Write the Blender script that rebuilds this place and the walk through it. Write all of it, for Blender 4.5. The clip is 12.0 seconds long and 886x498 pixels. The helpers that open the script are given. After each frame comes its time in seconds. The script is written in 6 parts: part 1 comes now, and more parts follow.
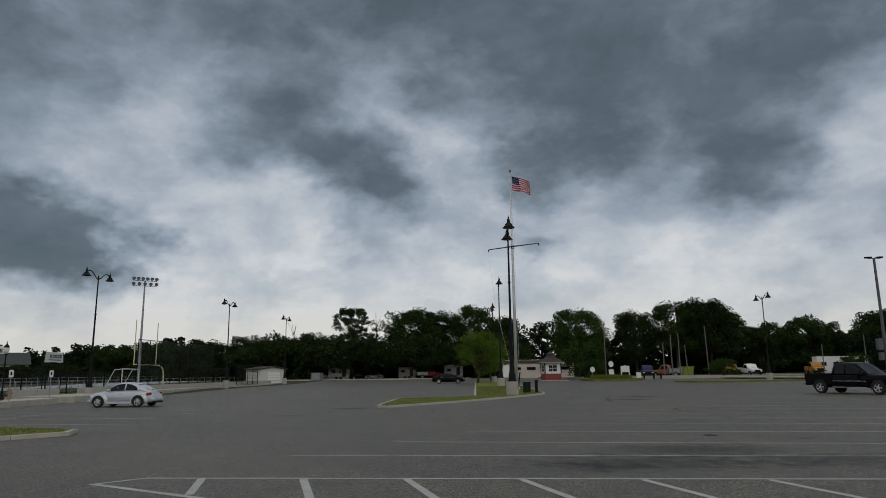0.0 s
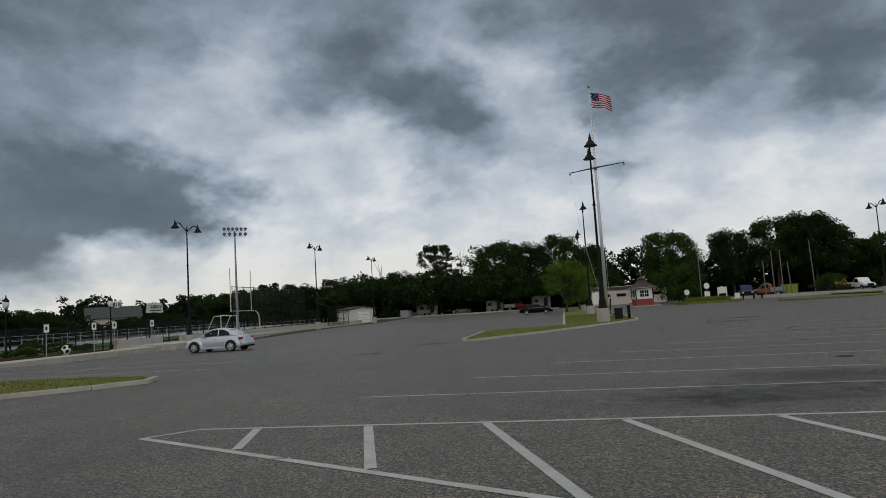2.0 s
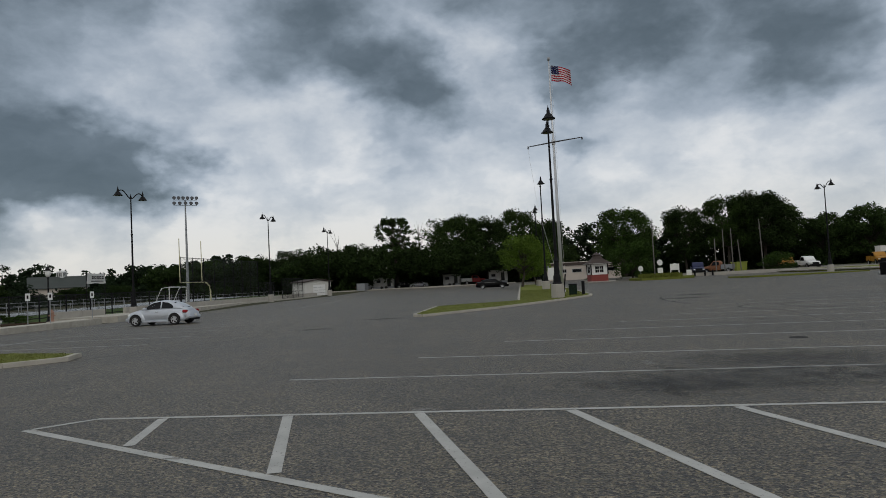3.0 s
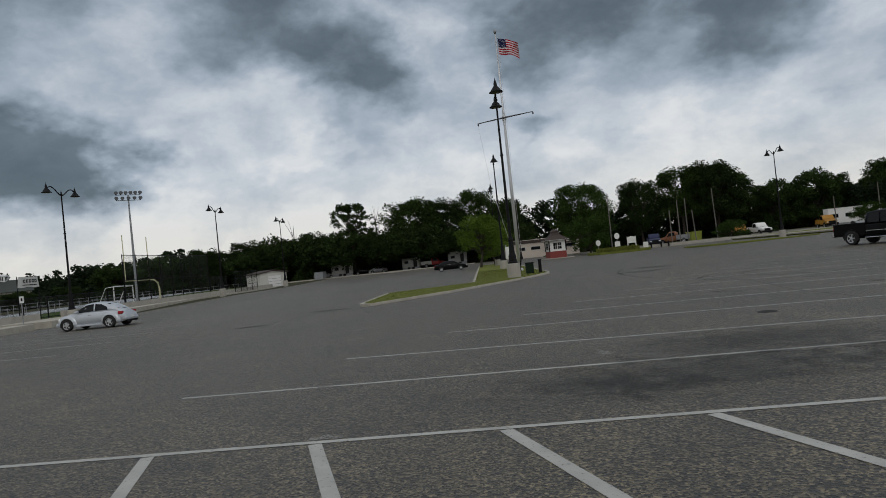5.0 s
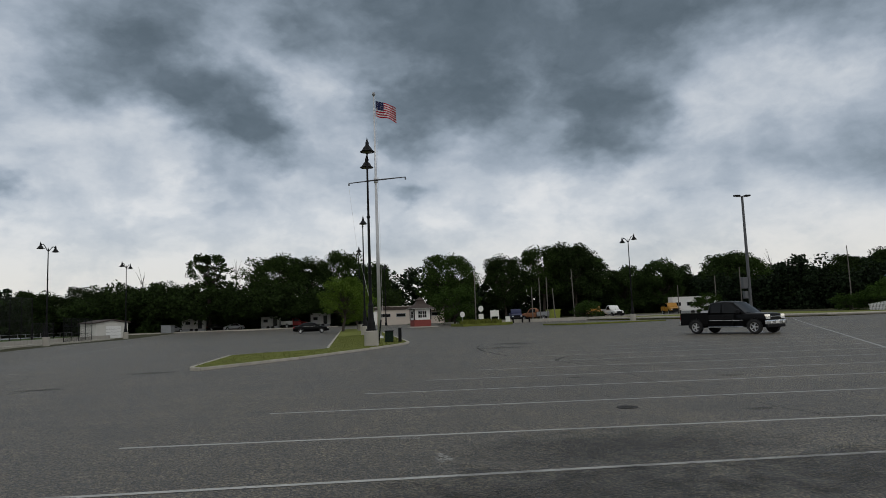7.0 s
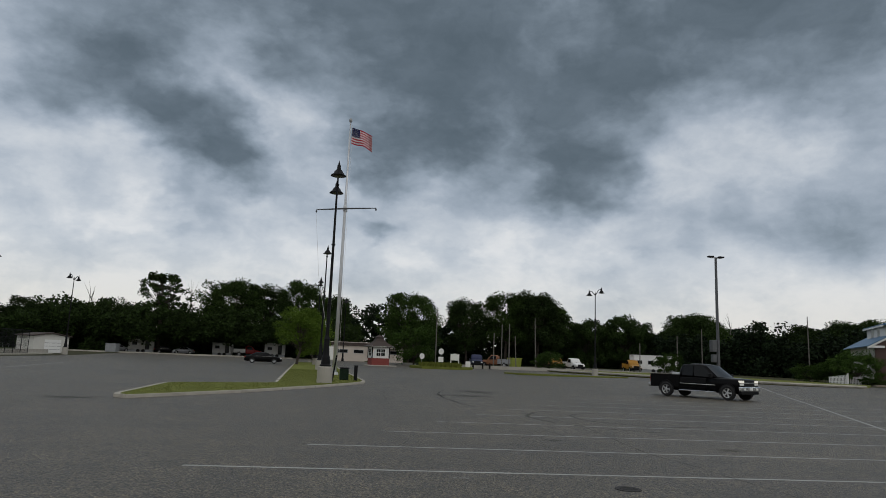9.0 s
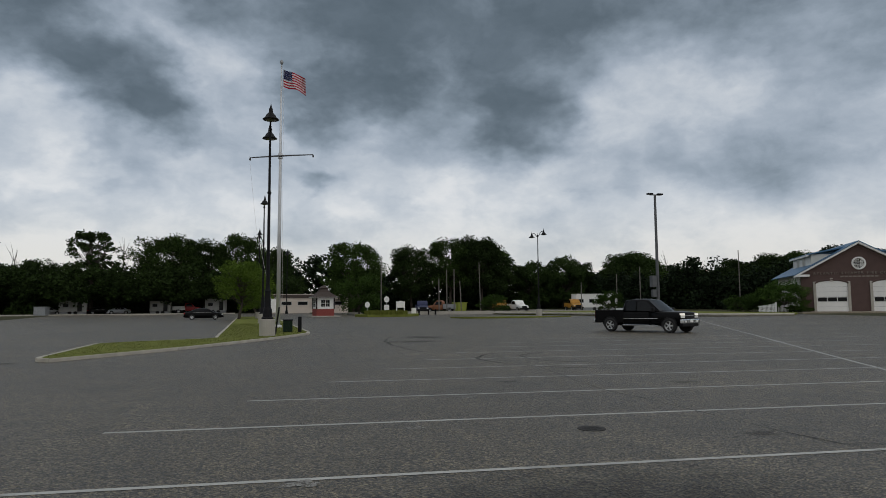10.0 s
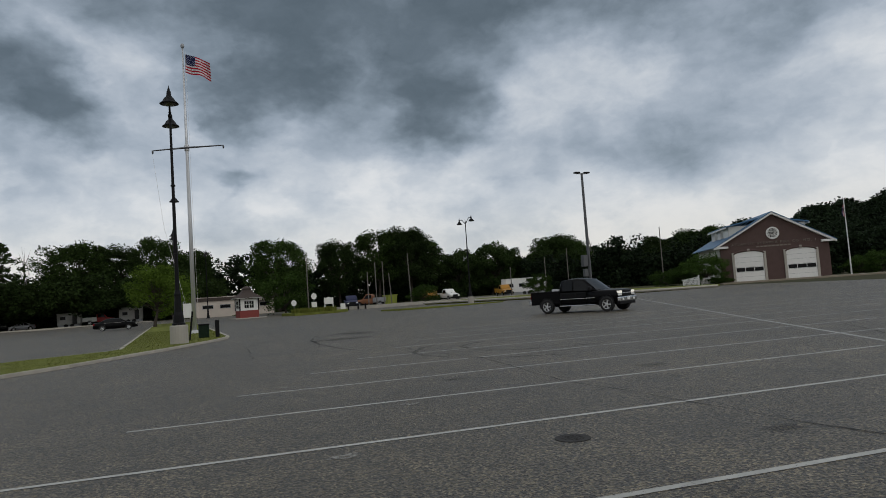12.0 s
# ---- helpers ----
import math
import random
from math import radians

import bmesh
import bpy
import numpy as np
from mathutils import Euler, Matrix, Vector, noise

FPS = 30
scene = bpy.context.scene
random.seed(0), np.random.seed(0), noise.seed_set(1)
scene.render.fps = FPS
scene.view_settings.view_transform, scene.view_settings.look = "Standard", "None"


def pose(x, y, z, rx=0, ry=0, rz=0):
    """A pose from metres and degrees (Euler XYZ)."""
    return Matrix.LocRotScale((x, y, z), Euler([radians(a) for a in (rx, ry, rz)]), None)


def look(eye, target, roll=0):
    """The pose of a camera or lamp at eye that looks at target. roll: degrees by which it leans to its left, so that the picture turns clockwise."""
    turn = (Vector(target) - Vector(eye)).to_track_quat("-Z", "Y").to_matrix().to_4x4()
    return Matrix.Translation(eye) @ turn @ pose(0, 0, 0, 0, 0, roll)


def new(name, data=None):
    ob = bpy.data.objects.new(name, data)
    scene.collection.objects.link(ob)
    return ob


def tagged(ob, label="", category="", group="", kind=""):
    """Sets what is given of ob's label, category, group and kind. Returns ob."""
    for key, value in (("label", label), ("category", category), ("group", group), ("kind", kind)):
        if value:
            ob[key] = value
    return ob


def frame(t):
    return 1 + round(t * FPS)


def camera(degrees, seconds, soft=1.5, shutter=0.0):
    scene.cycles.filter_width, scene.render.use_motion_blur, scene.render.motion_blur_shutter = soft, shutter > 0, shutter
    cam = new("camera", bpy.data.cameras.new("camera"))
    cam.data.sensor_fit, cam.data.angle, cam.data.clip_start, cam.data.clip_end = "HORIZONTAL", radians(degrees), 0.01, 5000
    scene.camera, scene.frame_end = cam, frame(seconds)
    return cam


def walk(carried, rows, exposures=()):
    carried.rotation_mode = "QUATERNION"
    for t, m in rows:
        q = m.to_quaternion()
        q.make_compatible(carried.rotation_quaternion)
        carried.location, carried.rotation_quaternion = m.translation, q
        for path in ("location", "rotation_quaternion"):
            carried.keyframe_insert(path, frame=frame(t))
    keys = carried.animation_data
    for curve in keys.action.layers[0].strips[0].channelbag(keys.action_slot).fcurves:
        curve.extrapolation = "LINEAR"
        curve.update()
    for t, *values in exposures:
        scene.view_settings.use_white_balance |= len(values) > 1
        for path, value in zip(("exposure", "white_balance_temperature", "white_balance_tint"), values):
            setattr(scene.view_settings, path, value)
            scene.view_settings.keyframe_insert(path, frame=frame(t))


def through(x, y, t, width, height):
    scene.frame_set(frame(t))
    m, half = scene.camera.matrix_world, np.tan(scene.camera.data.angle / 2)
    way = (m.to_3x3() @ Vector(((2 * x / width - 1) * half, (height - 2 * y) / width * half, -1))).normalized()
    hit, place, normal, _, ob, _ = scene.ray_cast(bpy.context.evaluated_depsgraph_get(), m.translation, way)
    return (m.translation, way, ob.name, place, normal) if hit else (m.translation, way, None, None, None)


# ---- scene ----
cam = camera(67.3, 12.0, soft=0.9)
PATH = [
    (0, (1.061, -10.475, 1.552), (0.97, -8.51, 1.918), -0.7),
    (0.5, (1.077, -10.05, 1.5), (1.024, -8.066, 1.75), -2.4),
    (1, (1.012, -9.637, 1.51), (1.004, -7.651, 1.75), -0.8),
    (1.5, (0.958, -9.176, 1.497), (0.573, -7.221, 1.669), -3.3),
    (2, (1.084, -8.677, 1.458), (0.739, -6.715, 1.64), -3.6),
    (2.5, (1.125, -8.176, 1.482), (0.826, -6.2, 1.584), -6.0),
    (3, (1.244, -7.716, 1.49), (1.015, -5.731, 1.586), -3.0),
    (3.2, (1.285, -7.564, 1.494), (1.064, -5.58, 1.604), -0.4),
    (4.8, (1.603, -6.191, 1.497), (1.463, -4.196, 1.501), -6.8),
    (5, (1.655, -6.012, 1.508), (1.539, -4.016, 1.544), -5.9),
    (5.5, (1.837, -5.505, 1.567), (1.884, -3.513, 1.742), -4.7),
    (6, (2.009, -5.034, 1.615), (2.116, -3.048, 1.82), -2.7),
    (6.5, (2.114, -4.643, 1.581), (2.363, -2.669, 1.791), -3.1),
    (7, (2.18, -4.228, 1.587), (2.464, -2.258, 1.789), -2.1),
    (7.2, (2.196, -4.032, 1.596), (2.508, -2.078, 1.884), -0.9),
    (8.8, (2.304, -2.398, 1.614), (2.664, -0.452, 1.902), 1.0),
    (9, (2.331, -2.19, 1.623), (2.714, -0.254, 1.946), 2.3),
    (9.5, (2.392, -1.761, 1.584), (2.88, 0.172, 1.746), 1.1),
    (10, (2.477, -1.339, 1.559), (3.035, 0.574, 1.729), -0.4),
    (10.5, (2.592, -0.854, 1.533), (3.053, 1.084, 1.716), -1.3),
    (11, (2.727, -0.356, 1.516), (3.289, 1.56, 1.634), -1.4),
    (11.5, (2.859, 0.091, 1.478), (3.515, 1.974, 1.63), -2.9),
    (12, (3.061, 0.66, 1.489), (3.825, 2.503, 1.626), -4.0),
]
walk(cam, [(t, look(eye, target, roll)) for t, eye, target, roll in PATH], exposures=[(0.0, -0.16), (1.0, -0.14), (1.5, 0.0), (12.0, 0.0)])

# ---- light ----
SUN_EL, SUN_AZ = radians(38), radians(150)
world = bpy.data.worlds.new("world")
scene.world = world
world.use_nodes = True
wt = world.node_tree
wt.nodes.clear()


def wn(kind, **kw):
    n = wt.nodes.new(kind)
    for k, v in kw.items():
        if k == "op":
            n.operation = v
        elif k == "interp":
            n.interpolation_type = v
    return n


def wval(sock, v):
    if isinstance(v, (int, float)):
        sock.default_value = v
    elif isinstance(v, tuple):
        sock.default_value = v
    else:
        wt.links.new(v, sock)


def wmath(op, a, b=0.0, clamp=False):
    n = wt.nodes.new("ShaderNodeMath")
    n.operation, n.use_clamp = op, clamp
    wval(n.inputs[0], a)
    wval(n.inputs[1], b)
    return n.outputs[0]


def wvec(op, a, b=(0, 0, 0)):
    n = wt.nodes.new("ShaderNodeVectorMath")
    n.operation = op
    wval(n.inputs[0], a)
    wval(n.inputs[1], b)
    return n.outputs["Value"] if op in ("DISTANCE", "DOT_PRODUCT", "LENGTH") else n.outputs[0]


def wnoise(vec, scale, detail=6.0, rough=0.55, dist=0.0):
    n = wt.nodes.new("ShaderNodeTexNoise")
    wt.links.new(vec, n.inputs["Vector"])
    n.inputs["Scale"].default_value, n.inputs["Detail"].default_value = scale, detail
    n.inputs["Roughness"].default_value, n.inputs["Distortion"].default_value = rough, dist
    return n


def wramp(v, lo, hi, a=0.0, b=1.0):
    n = wt.nodes.new("ShaderNodeMapRange")
    n.interpolation_type = "SMOOTHSTEP"
    wval(n.inputs["Value"], v)
    for i, x in zip((1, 2, 3, 4), (lo, hi, a, b)):
        n.inputs[i].default_value = x
    return n.outputs[0]


def heading(az, el):
    a, e = radians(az), radians(el)
    return (math.sin(a) * math.cos(e), math.cos(a) * math.cos(e), math.sin(e))


coord = wt.nodes.new("ShaderNodeTexCoord").outputs["Generated"]
sky = wt.nodes.new("ShaderNodeTexSky")
sky.sky_type, sky.sun_disc, sky.sun_elevation, sky.sun_rotation = "NISHITA", False, SUN_EL, SUN_AZ
flat = wvec("MULTIPLY", coord, (1.0, 1.0, 1.6))
warp_n = wnoise(flat, 3.2, 5.0, 0.6)
warp = wvec("MULTIPLY", wvec("SUBTRACT", warp_n.outputs["Color"], (0.5, 0.5, 0.5)), (0.30, 0.30, 0.19))
warp2_n = wnoise(flat, 13.0, 6.0, 0.62)
warp2 = wvec("MULTIPLY", wvec("SUBTRACT", warp2_n.outputs["Color"], (0.5, 0.5, 0.5)), (0.075, 0.075, 0.05))
bent = wvec("ADD", wvec("ADD", coord, warp), warp2)
bent_n = wvec("MULTIPLY", bent, (1.0, 1.0, 1.45))

# the low dark cloud masses and the thin bright places between them: heading, height, reach, weight
CLOUDS = [
    (19, 25, .19, .66), (33, 27, .20, .6), (5, 29, .20, .9), (9, 18.5, .10, .75), (22, 16, .095, .75),
    (-17, 20, .12, .75), (-10, 17, .10, .8), (-5, 14.5, .07, .55), (-19, 30, .2, .7), (-38, 24, .2, .55),
    (-39, 11.5, .14, 1.0), (-33, 12, .11, .95), (-29.5, 8.5, .075, .85), (-44, 8, .13, .95), (5.7, 11, .035, .5),
    (43, 11, .09, .15), (50, 28, .25, .5), (43, 22, .10, .12),
]
GAPS = [
    (-14.7, 10.5, .05, .7), (17.2, 10.6, .07, .9), (38, 17, .12, .55), (-2.8, 19.5, .06, .5), (4, 14.2, .05, .5),
    (-19, 13, .10, .5), (-38.2, 7.2, .06, 2.0), (-31, 17, .10, .5), (55, 14, .15, .5), (9, 8, .05, .5), (24, 9, .07, .5),
    (-7, 20.5, .05, .4), (-24, 13, .08, .35),
]


def pile(items):
    total = 0.0
    for az, el, reach, weight in items:
        x, y, z = heading(az, el)
        gap = wvec("DISTANCE", bent_n, (x, y, z * 1.45))
        total = wmath("ADD", wramp(gap, reach * 1.35, reach * 0.25, 0.0, weight), total)
    return total


dark = pile(CLOUDS)
thin = pile(GAPS)
wisps = wnoise(wvec("ADD", flat, warp2), 5.2, 6.0, 0.5).outputs["Fac"]
fine = wnoise(wvec("ADD", flat, warp2), 20.0, 5.0, 0.5).outputs["Fac"]
height = wvec("DOT_PRODUCT", coord, (0.0, 0.0, 1.0))
density = wmath("ADD", wmath("MULTIPLY", dark, 0.58), wmath("MULTIPLY", wmath("SUBTRACT", wisps, 0.5), 0.9))
density = wmath("SUBTRACT", density, wmath("MULTIPLY", thin, 0.21))
density = wmath("ADD", density, wmath("MULTIPLY", wmath("SUBTRACT", fine, 0.5), 0.16))
density = wmath("ADD", density, 0.36)
density = wmath("SUBTRACT", density, wramp(height, 0.24, 0.02, 0.0, 0.36))
# overhead and behind the walker the overcast is thinner and brighter
open_sky = wmath("MAXIMUM", wramp(height, 0.56, 0.85), wramp(wvec("DOT_PRODUCT", coord, (0.2, 0.98, 0.0)), 0.15, -0.35))
density = wmath("SUBTRACT", density, wmath("MULTIPLY", open_sky, 0.45))
# folds inside the thick masses
folds = wnoise(wvec("ADD", flat, warp), 9.0, 7.0, 0.58).outputs["Fac"]
density = wmath("ADD", wmath("MINIMUM", density, 0.86), wmath("MULTIPLY", wmath("SUBTRACT", folds, 0.5), 0.42))
ramp = wt.nodes.new("ShaderNodeValToRGB")
ramp.color_ramp.interpolation = "B_SPLINE"
els = ramp.color_ramp.elements
els[0].position, els[0].color = 0.0, (0.78, 0.79, 0.80, 1)
els[1].position, els[1].color = 1.0, (0.075, 0.102, 0.122, 1)
for p, c in ((0.14, (0.61, 0.65, 0.695, 1)), (0.34, (0.39, 0.45, 0.53, 1)), (0.55, (0.25, 0.305, 0.365, 1)), (0.78, (0.125, 0.16, 0.193, 1))):
    e = els.new(p)
    e.color = c
wt.links.new(density, ramp.inputs[0])
warm = wt.nodes.new("ShaderNodeMix")
warm.data_type, warm.blend_type = "RGBA", "MULTIPLY"
wt.links.new(wramp(height, 0.16, 0.02, 0.0, 0.8), warm.inputs[0])
wt.links.new(ramp.outputs[0], warm.inputs[6])
warm.inputs[7].default_value = (1.0, 0.95, 0.87, 1)
bright = wt.nodes.new("ShaderNodeMix")
bright.data_type, bright.blend_type = "RGBA", "MULTIPLY"
wt.links.new(open_sky, bright.inputs[0])
wt.links.new(warm.outputs[2], bright.inputs[6])
bright.inputs[7].default_value = (0.85, 0.85, 0.85, 1)
bg_cloud = wt.nodes.new("ShaderNodeBackground")
wt.links.new(bright.outputs[2], bg_cloud.inputs[0])
bg_cloud.inputs[1].default_value = 1.0
bg_sky = wt.nodes.new("ShaderNodeBackground")
wt.links.new(sky.outputs[0], bg_sky.inputs[0])
bg_sky.inputs[1].default_value = 0.08
cover = wt.nodes.new("ShaderNodeMixShader")
cover.inputs[0].default_value = 0.93
wt.links.new(bg_sky.outputs[0], cover.inputs[1])
wt.links.new(bg_cloud.outputs[0], cover.inputs[2])
out = wt.nodes.new("ShaderNodeOutputWorld")
wt.links.new(cover.outputs[0], out.inputs[0])

sun = new("sun", bpy.data.lights.new("sun", "SUN"))
sun.data.energy, sun.data.angle, sun.data.color = 0.3, radians(25), (1.0, 0.96, 0.9)
sun.matrix_world = look((0, 0, 50), (-math.sin(SUN_AZ) * math.cos(SUN_EL), -math.cos(SUN_AZ) * math.cos(SUN_EL), 50 - math.sin(SUN_EL)))


# ---- materials ----
def material(name, color, rough=0.7, metal=0.0, vary=0.15, scale=6.0, grain=0.0, grain_scale=120.0, bump=0.0, spec=0.4, per_piece=0.0):
    """A painted or natural surface with variation at two scales."""
    m = bpy.data.materials.new(name)
    m.use_nodes = True
    nt = m.node_tree
    b = nt.nodes["Principled BSDF"]
    b.inputs["Roughness"].default_value, b.inputs["Metallic"].default_value = rough, metal
    b.inputs["Specular IOR Level"].default_value = spec
    tc = nt.nodes.new("ShaderNodeTexCoord")
    big = nt.nodes.new("ShaderNodeTexNoise")
    big.inputs["Scale"].default_value, big.inputs["Detail"].default_value = scale, 5
    nt.links.new(tc.outputs["Object"], big.inputs["Vector"])
    small = nt.nodes.new("ShaderNodeTexNoise")
    small.inputs["Scale"].default_value, small.inputs["Detail"].default_value = grain_scale, 3
    nt.links.new(tc.outputs["Object"], small.inputs["Vector"])
    val = nt.nodes.new("ShaderNodeMath")
    val.operation = "MULTIPLY_ADD"
    nt.links.new(big.outputs["Fac"], val.inputs[0])
    val.inputs[1].default_value, val.inputs[2].default_value = 2 * vary, 1 - vary
    val2 = nt.nodes.new("ShaderNodeMath")
    val2.operation = "MULTIPLY_ADD"
    nt.links.new(small.outputs["Fac"], val2.inputs[0])
    val2.inputs[1].default_value, val2.inputs[2].default_value = 2 * grain, 1 - grain
    mul = nt.nodes.new("ShaderNodeMath")
    mul.operation = "MULTIPLY"
    nt.links.new(val.outputs[0], mul.inputs[0])
    nt.links.new(val2.outputs[0], mul.inputs[1])
    last = mul.outputs[0]
    if per_piece:
        info = nt.nodes.new("ShaderNodeObjectInfo")
        v3 = nt.nodes.new("ShaderNodeMath")
        v3.operation = "MULTIPLY_ADD"
        nt.links.new(info.outputs["Random"], v3.inputs[0])
        v3.inputs[1].default_value, v3.inputs[2].default_value = 2 * per_piece, 1 - per_piece
        m4 = nt.nodes.new("ShaderNodeMath")
        m4.operation = "MULTIPLY"
        nt.links.new(last, m4.inputs[0])
        nt.links.new(v3.outputs[0], m4.inputs[1])
        last = m4.outputs[0]
    hue = nt.nodes.new("ShaderNodeHueSaturation")
    hue.inputs["Color"].default_value = (*color, 1)
    nt.links.new(last, hue.inputs["Value"])
    nt.links.new(hue.outputs[0], b.inputs["Base Color"])
    if bump:
        bp = nt.nodes.new("ShaderNodeBump")
        bp.inputs["Strength"].default_value, bp.inputs["Distance"].default_value = bump, 0.01
        nt.links.new(small.outputs["Fac"], bp.inputs["Height"])
        nt.links.new(bp.outputs[0], b.inputs["Normal"])
    return m


def asphalt_material():
    m = bpy.data.materials.new("asphalt")
    m.use_nodes = True
    nt = m.node_tree
    b = nt.nodes["Principled BSDF"]
    tc = nt.nodes.new("ShaderNodeTexCoord").outputs["Object"]

    def tex(scale, detail=4, rough=0.55, dist=0.0):
        n = nt.nodes.new("ShaderNodeTexNoise")
        n.inputs["Scale"].default_value, n.inputs["Detail"].default_value = scale, detail
        n.inputs["Roughness"].default_value, n.inputs["Distortion"].default_value = rough, dist
        nt.links.new(tc, n.inputs["Vector"])
        return n.outputs["Fac"]

    def mr(v, lo, hi, a, c):
        n = nt.nodes.new("ShaderNodeMapRange")
        nt.links.new(v, n.inputs[0])
        for i, x in zip((1, 2, 3, 4), (lo, hi, a, c)):
            n.inputs[i].default_value = x
        return n.outputs[0]

    def mul(a, c):
        n = nt.nodes.new("ShaderNodeMath")
        n.operation = "MULTIPLY"
        nt.links.new(a, n.inputs[0])
        nt.links.new(c, n.inputs[1])
        return n.outputs[0]

    stones = nt.nodes.new("ShaderNodeTexVoronoi")
    stones.inputs["Scale"].default_value = 48
    nt.links.new(tc, stones.inputs["Vector"])
    sep = nt.nodes.new("ShaderNodeSeparateColor")
    nt.links.new(stones.outputs["Color"], sep.inputs[0])
    speck = mr(sep.outputs[0], 0.35, 1.0, 0.12, 2.6)
    fines = mr(tex(30, 5, 0.8), 0.38, 0.62, 0.22, 1.78)
    blot = mr(tex(0.16, 5, 0.6), 0.3, 0.7, 0.72, 1.28)
    streak = mr(tex(1.1, 5, 0.6, 0.6), 0.35, 0.72, 0.78, 1.30)
    # sealed-over stains with soft edges
    stain = mr(tex(0.42, 6, 0.62, 1.2), 0.60, 0.72, 1.0, 0.62)
    v = mul(mul(mul(speck, fines), mul(blot, streak)), stain)
    hue = nt.nodes.new("ShaderNodeHueSaturation")
    hue.inputs["Color"].default_value = (0.074, 0.061, 0.037, 1)
    nt.links.new(v, hue.inputs["Value"])
    nt.links.new(hue.outputs[0], b.inputs["Base Color"])
    b.inputs["Roughness"].default_value, b.inputs["Specular IOR Level"].default_value = 0.51, 0.76
    bp = nt.nodes.new("ShaderNodeBump")
    bp.inputs["Strength"].default_value, bp.inputs["Distance"].default_value = 1.0, 0.014
    nt.links.new(stones.outputs["Distance"], bp.inputs["Height"])
    nt.links.new(bp.outputs[0], b.inputs["Normal"])
    return m


def worn_paint(name, color, wear):
    """Road paint with flaked-off spots."""
    m = bpy.data.materials.new(name)
    m.use_nodes = True
    nt = m.node_tree
    b = nt.nodes["Principled BSDF"]
    b.inputs["Roughness"].default_value = 0.75
    tc = nt.nodes.new("ShaderNodeTexCoord")
    n1 = nt.nodes.new("ShaderNodeTexNoise")
    n1.inputs["Scale"].default_value, n1.inputs["Detail"].default_value, n1.inputs["Roughness"].default_value = 22, 8, 0.75
    nt.links.new(tc.outputs["Object"], n1.inputs["Vector"])
    mr = nt.nodes.new("ShaderNodeMapRange")
    nt.links.new(n1.outputs["Fac"], mr.inputs[0])
    mr.inputs[1].default_value, mr.inputs[2].default_value = wear - 0.06, wear + 0.06
    nt.links.new(mr.outputs[0], b.inputs["Alpha"])
    n2 = nt.nodes.new("ShaderNodeTexNoise")
    n2.inputs["Scale"].default_value = 3.0
    nt.links.new(tc.outputs["Object"], n2.inputs["Vector"])
    mr2 = nt.nodes.new("ShaderNodeMapRange")
    nt.links.new(n2.outputs["Fac"], mr2.inputs[0])
    mr2.inputs[3].default_value, mr2.inputs[4].default_value = 0.7, 1.25
    hue = nt.nodes.new("ShaderNodeHueSaturation")
    hue.inputs["Color"].default_value = (*color, 1)
    nt.links.new(mr2.outputs[0], hue.inputs["Value"])
    nt.links.new(hue.outputs[0], b.inputs["Base Color"])
    return m


def leaf_material(name, color, through=0.25):
    m = bpy.data.materials.new(name)
    m.use_nodes = True
    nt = m.node_tree
    b = nt.nodes["Principled BSDF"]
    b.inputs["Roughness"].default_value, b.inputs["Specular IOR Level"].default_value = 0.8, 0.08
    geo = nt.nodes.new("ShaderNodeNewGeometry")
    info = nt.nodes.new("ShaderNodeObjectInfo")
    add = nt.nodes.new("ShaderNodeMath")
    add.operation = "MULTIPLY_ADD"
    nt.links.new(geo.outputs["Random Per Island"], add.inputs[0])
    add.inputs[1].default_value, add.inputs[2].default_value = 0.9, 0.45
    add2 = nt.nodes.new("ShaderNodeMath")
    add2.operation = "MULTIPLY_ADD"
    nt.links.new(info.outputs["Random"], add2.inputs[0])
    add2.inputs[1].default_value, add2.inputs[2].default_value = 0.5, 0.75
    mul = nt.nodes.new("ShaderNodeMath")
    mul.operation = "MULTIPLY"
    nt.links.new(add.outputs[0], mul.inputs[0])
    nt.links.new(add2.outputs[0], mul.inputs[1])
    hue = nt.nodes.new("ShaderNodeHueSaturation")
    hue.inputs["Color"].default_value = (*color, 1)
    nt.links.new(mul.outputs[0], hue.inputs["Value"])
    nt.links.new(hue.outputs[0], b.inputs["Base Color"])
    tr = nt.nodes.new("ShaderNodeBsdfTranslucent")
    nt.links.new(hue.outputs[0], tr.inputs[0])
    mix = nt.nodes.new("ShaderNodeMixShader")
    mix.inputs[0].default_value = through
    nt.links.new(b.outputs[0], mix.inputs[1])
    nt.links.new(tr.outputs[0], mix.inputs[2])
    nt.links.new(mix.outputs[0], nt.nodes["Material Output"].inputs[0])
    return m


ASPHALT = asphalt_material()
PAINT = worn_paint("road_paint", (0.40, 0.40, 0.375), 0.36)
PAINT_OLD = worn_paint("worn_road_paint", (0.42, 0.42, 0.40), 0.42)
PATCH = worn_paint("cement_patch", (0.24, 0.235, 0.215), 0.47)


